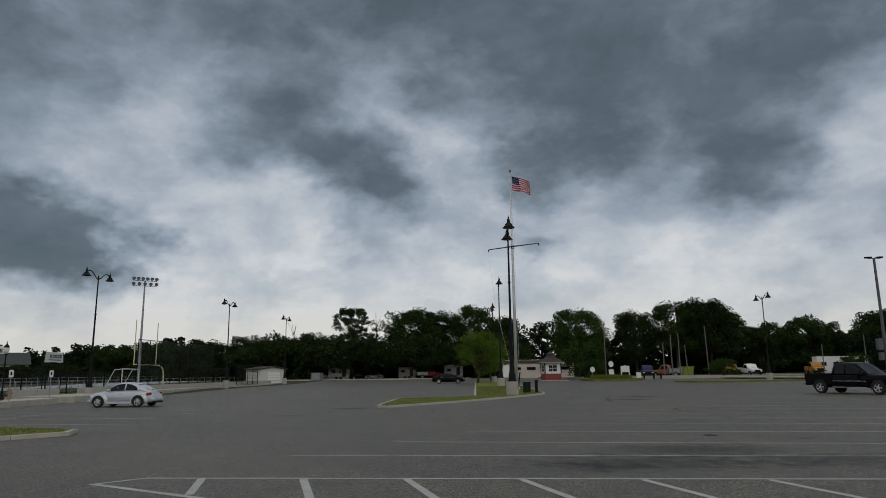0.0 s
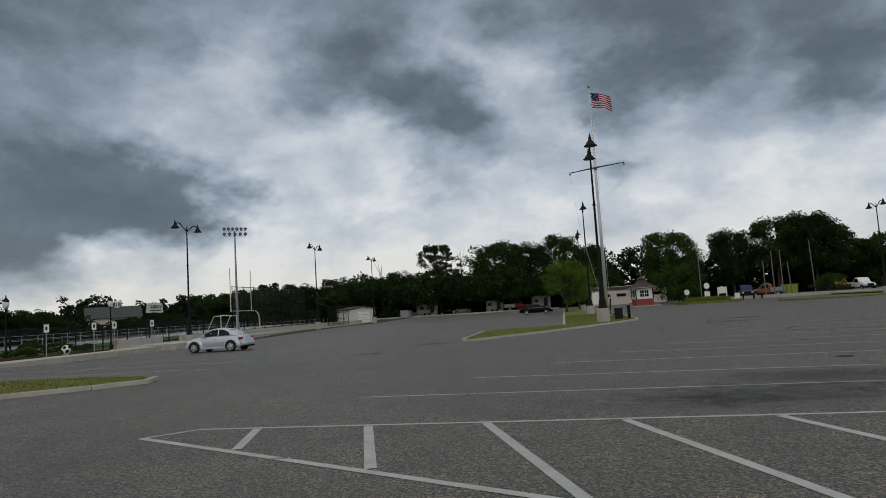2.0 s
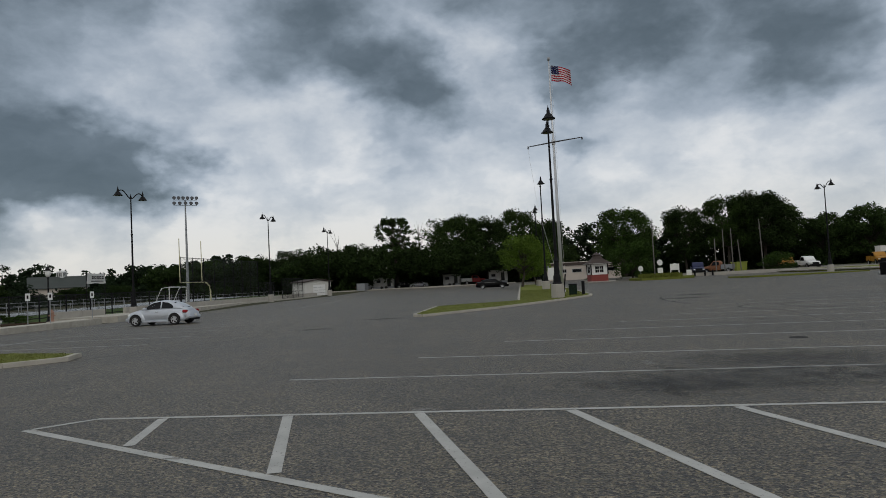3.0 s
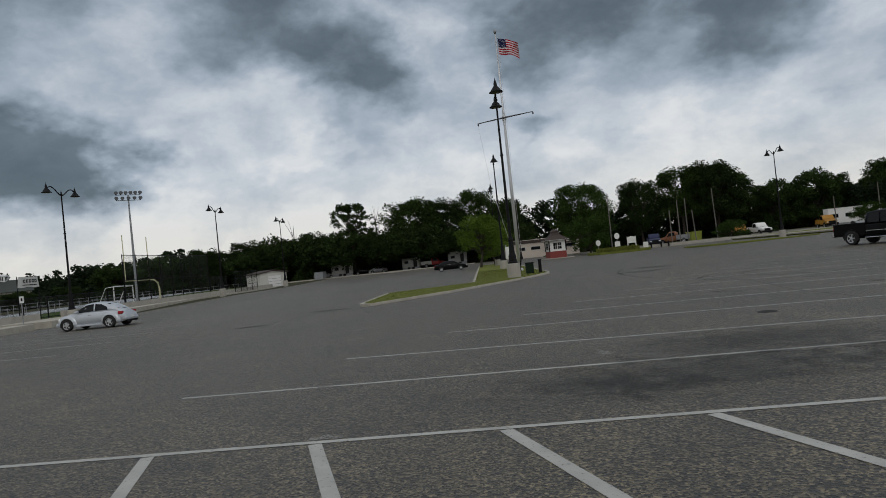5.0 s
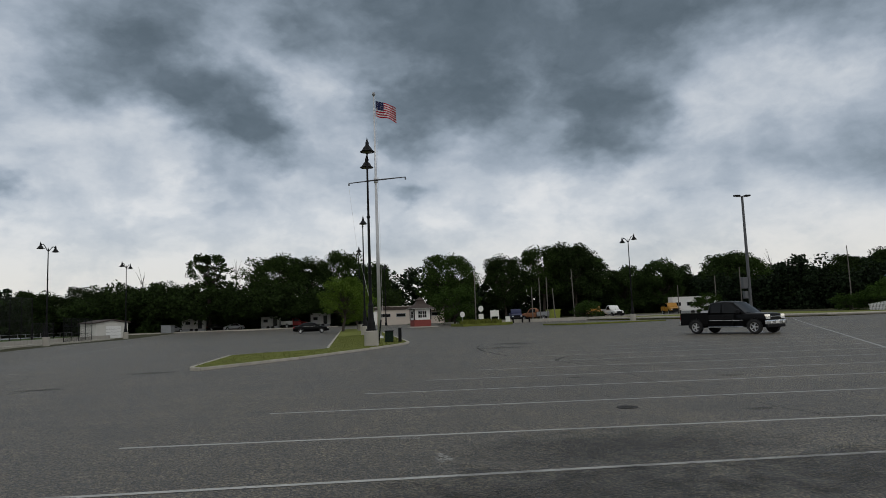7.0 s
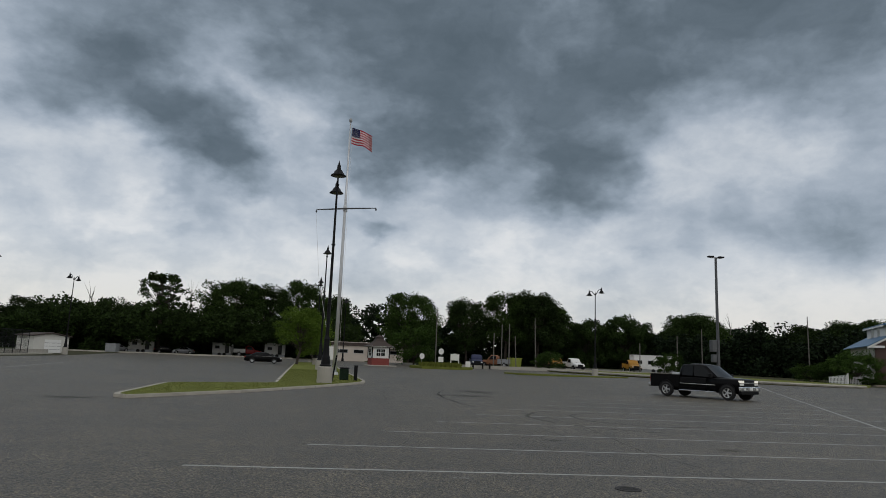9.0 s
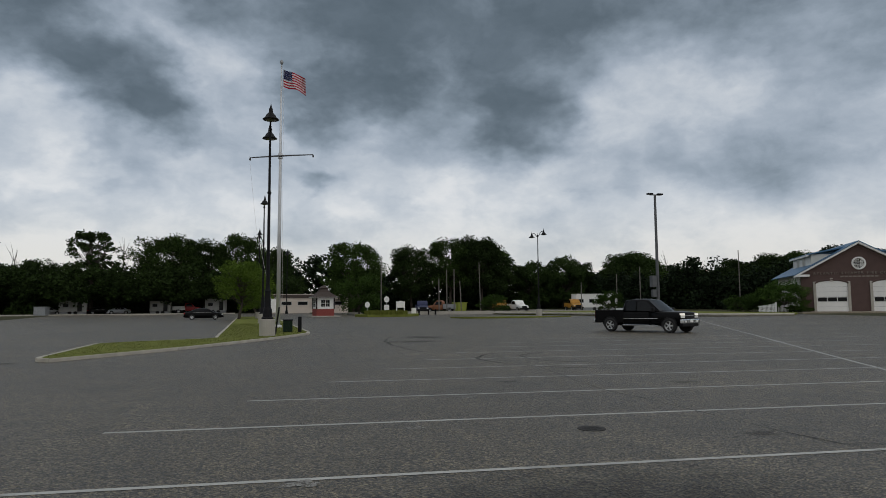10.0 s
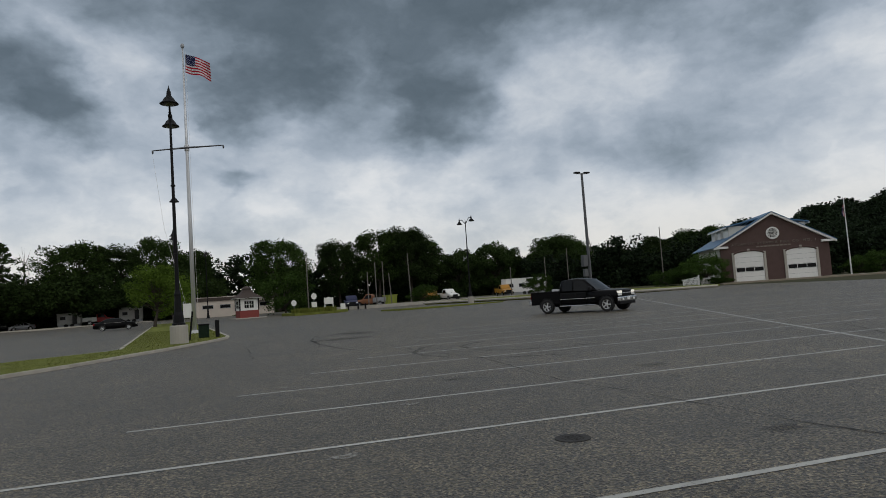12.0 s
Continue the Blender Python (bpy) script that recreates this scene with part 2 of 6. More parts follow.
def soft_dark_blot(name, color, strength):
    """A blot that fades out towards its rim, for oil stains and painted shade under cars."""
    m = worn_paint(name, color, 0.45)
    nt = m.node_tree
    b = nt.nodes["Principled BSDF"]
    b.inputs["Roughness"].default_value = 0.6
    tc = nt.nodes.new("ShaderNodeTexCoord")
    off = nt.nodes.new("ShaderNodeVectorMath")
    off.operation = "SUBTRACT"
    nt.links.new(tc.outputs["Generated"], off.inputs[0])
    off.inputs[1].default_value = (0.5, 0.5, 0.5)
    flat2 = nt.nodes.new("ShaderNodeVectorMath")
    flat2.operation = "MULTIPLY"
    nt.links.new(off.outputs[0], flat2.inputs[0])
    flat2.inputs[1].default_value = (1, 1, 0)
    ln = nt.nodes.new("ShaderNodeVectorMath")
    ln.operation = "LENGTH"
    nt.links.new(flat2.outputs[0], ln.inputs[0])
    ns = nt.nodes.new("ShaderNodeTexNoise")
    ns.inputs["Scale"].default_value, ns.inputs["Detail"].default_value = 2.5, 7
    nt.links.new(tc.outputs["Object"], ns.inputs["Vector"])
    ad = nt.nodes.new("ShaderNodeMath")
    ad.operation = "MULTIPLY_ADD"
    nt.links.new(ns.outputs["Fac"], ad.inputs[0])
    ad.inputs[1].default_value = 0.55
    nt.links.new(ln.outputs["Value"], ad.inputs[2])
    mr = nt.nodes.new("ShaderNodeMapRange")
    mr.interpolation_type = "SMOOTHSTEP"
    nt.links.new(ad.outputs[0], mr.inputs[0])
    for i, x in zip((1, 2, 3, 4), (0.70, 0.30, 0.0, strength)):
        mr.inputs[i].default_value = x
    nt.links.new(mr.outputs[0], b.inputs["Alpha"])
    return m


OIL_AND_SHADE = soft_dark_blot("oil", (0.026, 0.025, 0.023), 0.36)
TAR = worn_paint("tar", (0.022, 0.021, 0.020), 0.47)
SKID = worn_paint("skid_rubber", (0.045, 0.043, 0.040), 0.50)
GRASS = material("grass", (0.135, 0.150, 0.034), 0.95, vary=0.55, scale=0.9, grain=0.6, grain_scale=30, bump=0.8, spec=0.1)
FIELD = material("field_grass", (0.05, 0.08, 0.02), 0.95, vary=0.25, scale=0.3, grain=0.4, grain_scale=20, spec=0.1)
EARTH = material("earth", (0.055, 0.055, 0.03), 0.95, vary=0.35, scale=0.3, grain=0.4, grain_scale=14, spec=0.1)
MULCH = material("mulch", (0.06, 0.04, 0.025), 0.95, vary=0.3, scale=2, grain=0.5, grain_scale=40, bump=0.6, spec=0.1)
CONCRETE = material("concrete", (0.36, 0.34, 0.30), 0.88, vary=0.22, scale=1.6, grain=0.18, grain_scale=60, bump=0.25)
KERB = material("kerb_concrete", (0.40, 0.375, 0.32), 0.9, vary=0.35, scale=2.0, grain=0.2, grain_scale=50, bump=0.3)
BLACK = material("black_paint", (0.007, 0.007, 0.008), 0.55, vary=0.2, scale=4, grain=0.1, spec=0.15)
WHITE = material("white_paint", (0.72, 0.72, 0.70), 0.5, vary=0.08, scale=3, grain=0.05)
ALU = material("aluminium", (0.56, 0.57, 0.58), 0.42, metal=0.55, vary=0.12, scale=2, grain=0.06)
STEEL = material("galvanised_steel", (0.30, 0.31, 0.32), 0.5, metal=0.6, vary=0.2, scale=3, grain=0.1)
WOOD = material("weathered_wood", (0.15, 0.14, 0.125), 0.85, vary=0.3, scale=3, grain=0.3, grain_scale=40)
BARK = material("bark", (0.055, 0.045, 0.035), 0.95, vary=0.3, scale=4, grain=0.3, grain_scale=25)
LEAF = leaf_material("leaf", (0.042, 0.078, 0.015), 0.25)
LEAF_BROAD = leaf_material("broad_leaf", (0.040, 0.071, 0.015), 0.22)
LEAF_DARK = leaf_material("dark_leaf", (0.027, 0.047, 0.012), 0.16)
LEAF_FRESH = leaf_material("fresh_leaf", (0.115, 0.185, 0.026), 0.35)
CHAIN = bpy.data.materials.new("chain_link")
CHAIN.use_nodes = True
_t = CHAIN.node_tree
_b = _t.nodes["Principled BSDF"]
_b.inputs["Base Color"].default_value, _b.inputs["Roughness"].default_value = (0.012, 0.013, 0.013, 1), 0.5
_c = _t.nodes.new("ShaderNodeTexCoord")
_w = []
for _k in (-1, 1):
    _v = _t.nodes.new("ShaderNodeVectorMath")
    _v.operation = "DOT_PRODUCT"
    _t.links.new(_c.outputs["Object"], _v.inputs[0])
    _v.inputs[1].default_value = (0.0, 14.0, 14.0 * _k)
    _f = _t.nodes.new("ShaderNodeMath")
    _f.operation = "FRACT"
    _t.links.new(_v.outputs["Value"], _f.inputs[0])
    _l = _t.nodes.new("ShaderNodeMath")
    _l.operation = "LESS_THAN"
    _t.links.new(_f.outputs[0], _l.inputs[0])
    _l.inputs[1].default_value = 0.11
    _w.append(_l.outputs[0])
_m = _t.nodes.new("ShaderNodeMath")
_m.operation = "MAXIMUM"
_t.links.new(_w[0], _m.inputs[0])
_t.links.new(_w[1], _m.inputs[1])
_t.links.new(_m.outputs[0], _b.inputs["Alpha"])
LEAF_FAR = leaf_material("far_leaf", (0.017, 0.030, 0.013), 0.1)


# ---- shapes ----
def grade(x, y):
    """Height of the ground: a flat lot that rises a little at its far side and to the east."""
    def ss(v, a, b):
        k = min(1.0, max(0.0, (v - a) / (b - a)))
        return k * k * (3 - 2 * k)
    west = -0.32 * ss(-x, 9, 19) * ss(y, 16, 29) + 0.30 * ss(-x, 9, 25) * ss(y, 42, 80)
    return west + 0.02 * ss(x, 8, 22) * ss(y, 16, 30) + 0.33 * ss(x, 28, 75) * ss(y, 25, 60) + 0.35 * ss(y, 92, 130)


def mesh_object(name, bm, mat, smooth=False):
    me = bpy.data.meshes.new(name)
    bmesh.ops.recalc_face_normals(bm, faces=bm.faces)
    bm.to_mesh(me)
    bm.free()
    if mat:
        me.materials.append(mat)
    if smooth:
        me.shade_smooth()
    return me


def part(name, bm, mat, parent=None, label="", smooth=False):
    ob = new(name, mesh_object(name, bm, mat, smooth))
    if parent is not None:
        ob.parent = parent
    if label:
        tagged(ob, label)
    return ob


def thing(name, m, label, category, group="", kind=""):
    ob = new(name)
    ob.matrix_world = m
    return tagged(ob, label, category, group, kind)


def box(bm, x0, x1, y0, y1, z0, z1, bevel=0.0):
    g = bmesh.ops.create_cube(bm, size=1.0)
    bmesh.ops.scale(bm, vec=(x1 - x0, y1 - y0, z1 - z0), verts=g["verts"])
    bmesh.ops.translate(bm, vec=((x0 + x1) / 2, (y0 + y1) / 2, (z0 + z1) / 2), verts=g["verts"])
    if bevel:
        edges = {e for v in g["verts"] for e in v.link_edges}
        bmesh.ops.bevel(bm, geom=list(edges), offset=bevel, segments=2, affect="EDGES", profile=0.5)
    return bm


def boxes(*rows, bevel=0.0):
    bm = bmesh.new()
    for r in rows:
        box(bm, *r, bevel=bevel)
    return bm


def lathe(profile, seg=16, bm=None, centre=(0, 0)):
    """A turned shape from (radius, height) pairs."""
    bm = bm or bmesh.new()
    rings = []
    for r, z in profile:
        rings.append([bm.verts.new((centre[0] + r * math.cos(2 * math.pi * i / seg), centre[1] + r * math.sin(2 * math.pi * i / seg), z)) for i in range(seg)])
    for a, b in zip(rings, rings[1:]):
        for i in range(seg):
            bm.faces.new((a[i], a[(i + 1) % seg], b[(i + 1) % seg], b[i]))
    bm.faces.new(rings[0][::-1])
    bm.faces.new(rings[-1])
    return bm


def tube(points, radii, seg=8, bm=None):
    """A tapered tube along points."""
    bm = bm or bmesh.new()
    pts = [Vector(p) for p in points]
    rings = []
    for i, p in enumerate(pts):
        d = (pts[min(i + 1, len(pts) - 1)] - pts[max(i - 1, 0)]).normalized()
        u = d.cross(Vector((0, 0, 1)) if abs(d.z) < 0.95 else Vector((1, 0, 0))).normalized()
        w = d.cross(u)
        r = radii[i] if isinstance(radii, (list, tuple)) else radii
        rings.append([bm.verts.new(p + r * (math.cos(2 * math.pi * k / seg) * u + math.sin(2 * math.pi * k / seg) * w)) for k in range(seg)])
    for a, b in zip(rings, rings[1:]):
        for k in range(seg):
            bm.faces.new((a[k], a[(k + 1) % seg], b[(k + 1) % seg], b[k]))
    bm.faces.new(rings[0][::-1])
    bm.faces.new(rings[-1])
    return bm


def prism(outline, z0, z1, bm=None):
    """An upright block over an outline."""
    bm = bm or bmesh.new()
    lo = [bm.verts.new((x, y, z0)) for x, y in outline]
    hi = [bm.verts.new((x, y, z1)) for x, y in outline]
    bm.faces.new(lo[::-1])
    bm.faces.new(hi)
    n = len(outline)
    for i in range(n):
        bm.faces.new((lo[i], lo[(i + 1) % n], hi[(i + 1) % n], hi[i]))
    return bm


def strip(bm, a, b, width, lift=0.004, steps=None, jitter=0.0):
    """A thin painted band on the ground from a to b."""
    a, b = Vector((*a, 0)), Vector((*b, 0))
    d = (b - a).normalized()
    side = Vector((-d.y, d.x, 0)) * width / 2
    n = steps or max(1, int((b - a).length / 1.5))
    row = []
    for i in range(n + 1):
        c = a.lerp(b, i / n)
        off = Vector((-d.y, d.x, 0)) * (random.uniform(-jitter, jitter) if jitter else 0)
        pair = []
        for s in (-1, 1):
            v = c + off + side * s
            pair.append(bm.verts.new((v.x, v.y, grade(v.x, v.y) + lift)))
        row.append(pair)
    for p, q in zip(row, row[1:]):
        bm.faces.new((p[0], q[0], q[1], p[1]))
    return bm


def sheet(name, xs, ys, mat, lift, inside=None):
    bm = bmesh.new()
    grid = [[bm.verts.new((x, y, grade(x, y) + lift)) for y in ys] for x in xs]
    for i in range(len(xs) - 1):
        for j in range(len(ys) - 1):
            bm.faces.new((grid[i][j], grid[i + 1][j], grid[i + 1][j + 1], grid[i][j + 1]))
    ob = new(name, mesh_object(name, bm, mat, True))
    return tagged(ob, kind="structure")


# ---- ground ----
far_x = [-1500, -600, -300, -200, -150, -100] + list(range(-80, 81, 4)) + [100, 150, 200, 300, 600, 1500]
far_y = [-1500, -600, -300, -150, -80] + list(range(-60, 141, 4)) + [160, 200, 300, 600, 1500]
tagged(sheet("ground", far_x, far_y, EARTH, -0.06), "dull green and brown open ground", "ground")
tagged(sheet("parking_lot", list(range(-29, 64, 2)), list(range(-60, 133, 2)), ASPHALT, 0.0), "worn grey asphalt car park with cracks", "road")
tagged(sheet("sports_field", list(range(-58, -38, 4)), list(range(-20, 141, 4)), FIELD, -0.02), "mown green grass of a sports field", "grass")

# painted lines

def painted(name, label, *bands, mat=None, width=0.11):
    bm = bmesh.new()
    for a, b in bands:
        strip(bm, a, b, width)
    return tagged(part(name, bm, mat or PAINT), label, "road marking", kind="structure")


painted("stall_line", "white edge line of a hatched no-parking zone", ((-4.09, 0.08), (42, -1.76)), width=0.09)
STALLS = [(-2.63, 2.90), (-0.88, 5.35), (0.76, 8.0), (2.48, 10.37), (4.07, 12.72), (5.77, 15.1)]
STALLS += [(5.77 + 1.68 * k, 15.1 + 2.44 * k) for k in range(1, 6)]
for i, (x0, y) in enumerate(STALLS):
    fall = 0.062 if i == 0 else 0.105
    painted("stall_line", "thin worn white parking bay line", ((x0, y), (42, y - fall * (42 - x0))), mat=PAINT if i < 4 else PAINT_OLD, width=0.085)
painted("hatch_line", "white border line of a hatched zone", ((-4.58, -0.47), (-4.09, 0.06)), width=0.09)
painted("hatch_line", "white border line of a hatched zone", ((-4.62, -0.47), (14, -10.72)), width=0.11)
for x, lean in ((-3.16, 0.29), (-1.57, 0.31), (0.0, 0.336), (1.70, 0.35), (3.44, 0.35), (5.2, 0.35), (6.95, 0.35), (8.7, 0.35), (10.45, 0.35)):
    top = 0.06 - 0.04 * (x + 4.09) - 0.05
    s = (top + 0.49 + 0.55 * (x + 4.6)) / (1 - 0.55 * lean) - 0.15
    painted("hatch_line", "white slanting stripe of a hatched zone", ((x, top), (x + lean * s, top - s)), width=0.12)
for i in range(9):
    y = 11.9 + 2.95 * i
    painted("stall_line", "faded white parking bay line", ((-27.0, y + 0.2), (-10.4, y - 0.1)), mat=PAINT, width=0.10)
painted("lane_line", "faded white line along the parking bays", ((-17.3, 13.0), (-19.6, 68)), mat=PAINT, width=0.11)
painted("lane_line", "faded white line across the car park", ((15.2, 8.4), (46, 57)), mat=PAINT_OLD, width=0.10)

# ---- leaves and blades ----
BLADE = leaf_material("grass_blade", (0.13, 0.145, 0.030), 0.3)


def leaves(bag, centre, radius, count, size, squash=0.8, rng=None):
    """Adds a clump of small leaf blades to bag."""
    p = np.random.normal(size=(count, 3))
    p /= np.linalg.norm(p, axis=1)[:, None] + 1e-9
    p *= (np.random.uniform(0.05, 1, count) ** 0.45)[:, None]
    c = np.array(centre)[None] + p * np.array((1, 1, squash))[None] * radius
    a = np.random.uniform(-1, 1, (count, 3)) * np.array((1, 1, 0.7))[None]
    a /= np.linalg.norm(a, axis=1)[:, None] + 1e-9
    b = np.cross(a, np.random.uniform(-1, 1, (count, 3)))
    b /= np.linalg.norm(b, axis=1)[:, None] + 1e-9
    s = (size * np.random.uniform(0.6, 1.3, count))[:, None]
    bag.append(np.stack((c + a * s, c + b * s * 0.6, c - a * s, c - b * s * 0.6), axis=1).reshape(-1, 3))


def leaf_mesh(name, bag, mat):
    co = np.concatenate(bag).astype(np.float32)
    n = len(co) // 4
    me = bpy.data.meshes.new(name)
    me.vertices.add(4 * n)
    me.vertices.foreach_set("co", co.ravel())
    me.loops.add(4 * n)
    me.loops.foreach_set("vertex_index", np.arange(4 * n, dtype=np.int32))
    me.polygons.add(n)
    me.polygons.foreach_set("loop_start", np.arange(0, 4 * n, 4, dtype=np.int32))
    me.update(calc_edges=True)
    me.materials.append(mat)
    return me


# ---- islands ----
def island(outline, label):
    """A raised grass bed inside a concrete kerb."""
    top = thing("traffic_island", pose(0, 0, 0), label, "traffic island", kind="structure")
    pts = [Vector((x, y, 0)) for x, y in outline]
    n = len(pts)
    cx = sum(pts, Vector()) / n
    inner = []
    for i, p in enumerate(pts):
        d1, d2 = (p - pts[i - 1]).normalized(), (pts[(i + 1) % n] - p).normalized()
        nrm = (Vector((-d1.y, d1.x, 0)) + Vector((-d2.y, d2.x, 0))).normalized()
        inner.append(p + nrm * 0.18)
    for i in range(n):
        a, b, c, d = pts[i], pts[(i + 1) % n], inner[(i + 1) % n], inner[i]
        steps = max(1, int((b - a).length / 3.0))
        for k in range(steps):
            u, v = k / steps + 0.003, (k + 1) / steps - 0.003
            bm = prism([a.lerp(b, u)[:2], a.lerp(b, v)[:2], d.lerp(c, v)[:2], d.lerp(c, u)[:2]], -0.1, 0.105 + random.uniform(-0.01, 0.01))
            part("kerb_stone", bm, KERB, top)
    bm = prism([p[:2] for p in inner], -0.1, 0.112)
    part("turf", bm, GRASS, top)
    # loose blades and tufts
    poly = [(p.x, p.y) for p in inner]
    rows, count = [], 0
    x0, x1 = min(p[0] for p in poly), max(p[0] for p in poly)
    y0, y1 = min(p[1] for p in poly), min(60, max(p[1] for p in poly))
    while count < 15000:
        x, y = random.uniform(x0, x1), random.uniform(y0, y1)
        inside = False
        for (ax, ay), (bx, by) in zip(poly, poly[1:] + poly[:1]):
            if (ay > y) != (by > y) and x < (bx - ax) * (y - ay) / (by - ay) + ax:
                inside = not inside
        if not inside:
            count += 0.2
            continue
        count += 1
        h, a = random.uniform(0.012, 0.045), random.uniform(0, 6.28)
        dx, dy = 0.012 * math.cos(a), 0.012 * math.sin(a)
        lx, ly = random.uniform(-0.05, 0.05), random.uniform(-0.05, 0.05)
        rows.append(np.array(((x - dx, y - dy, 0.107), (x + dx, y + dy, 0.107), (x + lx + dx * 0.3, y + ly, 0.112 + h), (x + lx, y + ly, 0.112 + h))))
    blades = new("grass_blades", leaf_mesh("grass_blades", rows, BLADE))
    blades.parent = top
    tagged(blades, kind="stuff")
    return top, inner


ISLAND = [(-3.62, 21.6), (-3.5, 20.9), (-3.05, 20.55), (0.05, 25.0), (2.92, 30.3), (5.2, 35.2), (5.75, 36.8), (5.95, 38.4), (6.0, 60), (6.0, 108), (0.9, 108), (0.9, 32.9), (0.45, 32.1), (-2.7, 30.3), (-3.6, 29.4)]
island(ISLAND, "long grass traffic island with a pale concrete kerb")
island([(-28.5, 2.6), (-13.2, 4.3), (-10.8, 6.5), (-9.95, 7.6), (-10.3, 8.6), (-12.8, 9.5), (-17.7, 9.4), (-28.5, 9.4)], "grass traffic island with a pale concrete kerb")


# ---- lamp posts ----
LENS = material("smoked_lens", (0.05, 0.05, 0.05), 0.25, vary=0.1)


def lamp_post(x, y, turn, label, pedestal=1.0, arms=(-1, 1)):
    lamp = thing("parking_lot_lamp", pose(x, y, grade(x, y), 0, 0, turn), label, "street lamp", "lamps of the car park")
    if pedestal:
        bm = lathe([(0.38, -0.1), (0.40, 0.12), (0.395, 0.9), (0.37, 0.95)], 20)
        part("pedestal", bm, CONCRETE, lamp, "round pale concrete pedestal")
    z0 = 0.95 if pedestal else 0
    bm = lathe([(0.29, z0), (0.30, z0 + 0.07), (0.24, z0 + 0.12), (0.22, z0 + 0.45), (0.17, z0 + 0.6), (0.135, z0 + 1.35), (0.16, z0 + 1.4), (0.12, z0 + 1.5), (0.095, z0 + 1.6)], 16)
    part("base", bm, BLACK, lamp)
    top = 10.75
    part("pole", tube([(0, 0, z0 + 1.15), (0, 0, top)], [0.095, 0.05], 12), BLACK, lamp)
    for z in (4.2, 7.4):
        part("collar", lathe([(0.07, z - 0.06), (0.105, z - 0.03), (0.105, z + 0.03), (0.07, z + 0.06)], 12), BLACK, lamp)
    part("finial", lathe([(0.09, top - 0.1), (0.10, top), (0.05, top + 0.05), (0.07, top + 0.13), (0.02, top + 0.22), (0.005, top + 0.36)], 12), BLACK, lamp)
    for s in arms:
        pts = []
        for k in range(13):
            u = k / 12
            pts.append((s * 1.9 * u, 0, top - 0.15 + 0.45 * u + 0.62 * math.sin(math.pi * min(1, u * 1.02)) * u))
        arm = part("arm", tube(pts, [0.045] * 12 + [0.03], 8), BLACK, lamp)
        zx = top + 0.30
        bm = lathe([(0.005, zx + 0.50), (0.03, zx + 0.36), (0.06, zx + 0.30), (0.05, zx + 0.25), (0.09, zx + 0.21), (0.10, zx + 0.04), (0.13, zx - 0.02), (0.21, zx - 0.10), (0.30, zx - 0.26), (0.39, zx - 0.32), (0.40, zx - 0.35), (0.34, zx - 0.35)], 20, centre=(s * 1.91, 0))
        part("shade", bm, BLACK, lamp, "black bell-shaped lamp shade", True)
        part("lens", lathe([(0.30, zx - 0.355), (0.20, zx - 0.39), (0.05, zx - 0.41)], 16, centre=(s * 1.91, 0)), LENS, lamp)
    return lamp


for x, y, turn in ((3.4, 33.6, 89), (3.71, 61.5, 90), (3.7, 88.0, 90), (-33.2, 48.2, 90), (-31.4, 76.3, 90), (-31.2, 102.5, 90), (39.6, 80.5, 90)):
    if y == 61.5:
        lamp_post(x, y, turn, "tall black lamp post with a single arm on a concrete pedestal", arms=(-1,))
    else:
        lamp_post(x, y, turn, "tall black twin-armed lamp post on a concrete pedestal")
lamp_post(9.0, 121, 90, "tall black twin-armed lamp post beside the exit road", 0)


def acorn_lamp(x, y):
    lamp = thing("post_lamp", pose(x, y, grade(x, y) - 0.02), "black post lamp with a white acorn globe", "street lamp", "post lamps by the walk")
    part("post", lathe([(0.2, 0), (0.2, 0.25), (0.12, 0.5), (0.1, 0.9), (0.06, 1.0), (0.05, 3.7), (0.12, 3.75), (0.12, 3.8)], 12), BLACK, lamp)
    part("globe", lathe([(0.10, 3.8), (0.2, 4.0), (0.22, 4.2), (0.17, 4.34)], 14), WHITE, lamp, "white glass globe", True)
    part("cap", lathe([(0.23, 4.33), (0.18, 4.45), (0.06, 4.6), (0.03, 4.65), (0.04, 4.7), (0.005, 4.85)], 14), BLACK, lamp)
    return lamp


for x, y in ((-36.7, 42.0), (-38.0, 32.6), (-42.0, 33.6)):
    acorn_lamp(x, y)

# ---- flagpole ----
pole = thing("flagpole", pose(4.5, 47.4, 0.1), "tall white nautical flagpole with a yardarm", "flagpole")
YARD = material("dark_metal", (0.07, 0.072, 0.078), 0.5, metal=0.3, vary=0.15)
part("mast", tube([(0, 0, 0), (0, 0, 7.5), (0, 0, 12.3), (0, 0, 19.1)], [0.145, 0.125, 0.10, 0.05], 16), ALU, pole, smooth=True)
part("collar", lathe([(0.22, 0), (0.28, 0.02), (0.27, 0.15), (0.22, 0.2)], 16), ALU, pole)
part("joint_band", lathe([(0.12, 12.1), (0.16, 12.15), (0.16, 12.5), (0.12, 12.55)], 16), ALU, pole)
part("yardarm", tube([(-2.1, -0.30, 12.02), (0, -0.18, 12.3), (2.35, 0.25, 12.62)], [0.035, 0.065, 0.035], 8), YARD, pole, "dark grey metal yardarm")
for x, y, z in ((-2.1, -0.30, 12.02), (2.35, 0.25, 12.62)):
    part("pulley", lathe([(0.02, z - 0.22), (0.06, z - 0.16), (0.06, z - 0.06), (0.02, z)], 8, centre=(x, y)), YARD, pole)
part("halyard", tube([(-2.15, -0.33, 12.1), (-1.6, -0.3, 7.0), (-0.35, -0.22, 1.3)], 0.008, 5), WHITE, pole)
part("halyard", tube([(0.16, -0.1, 18.9), (0.2, -0.14, 9), (0.25, -0.1, 1.4)], 0.007, 5), WHITE, pole)
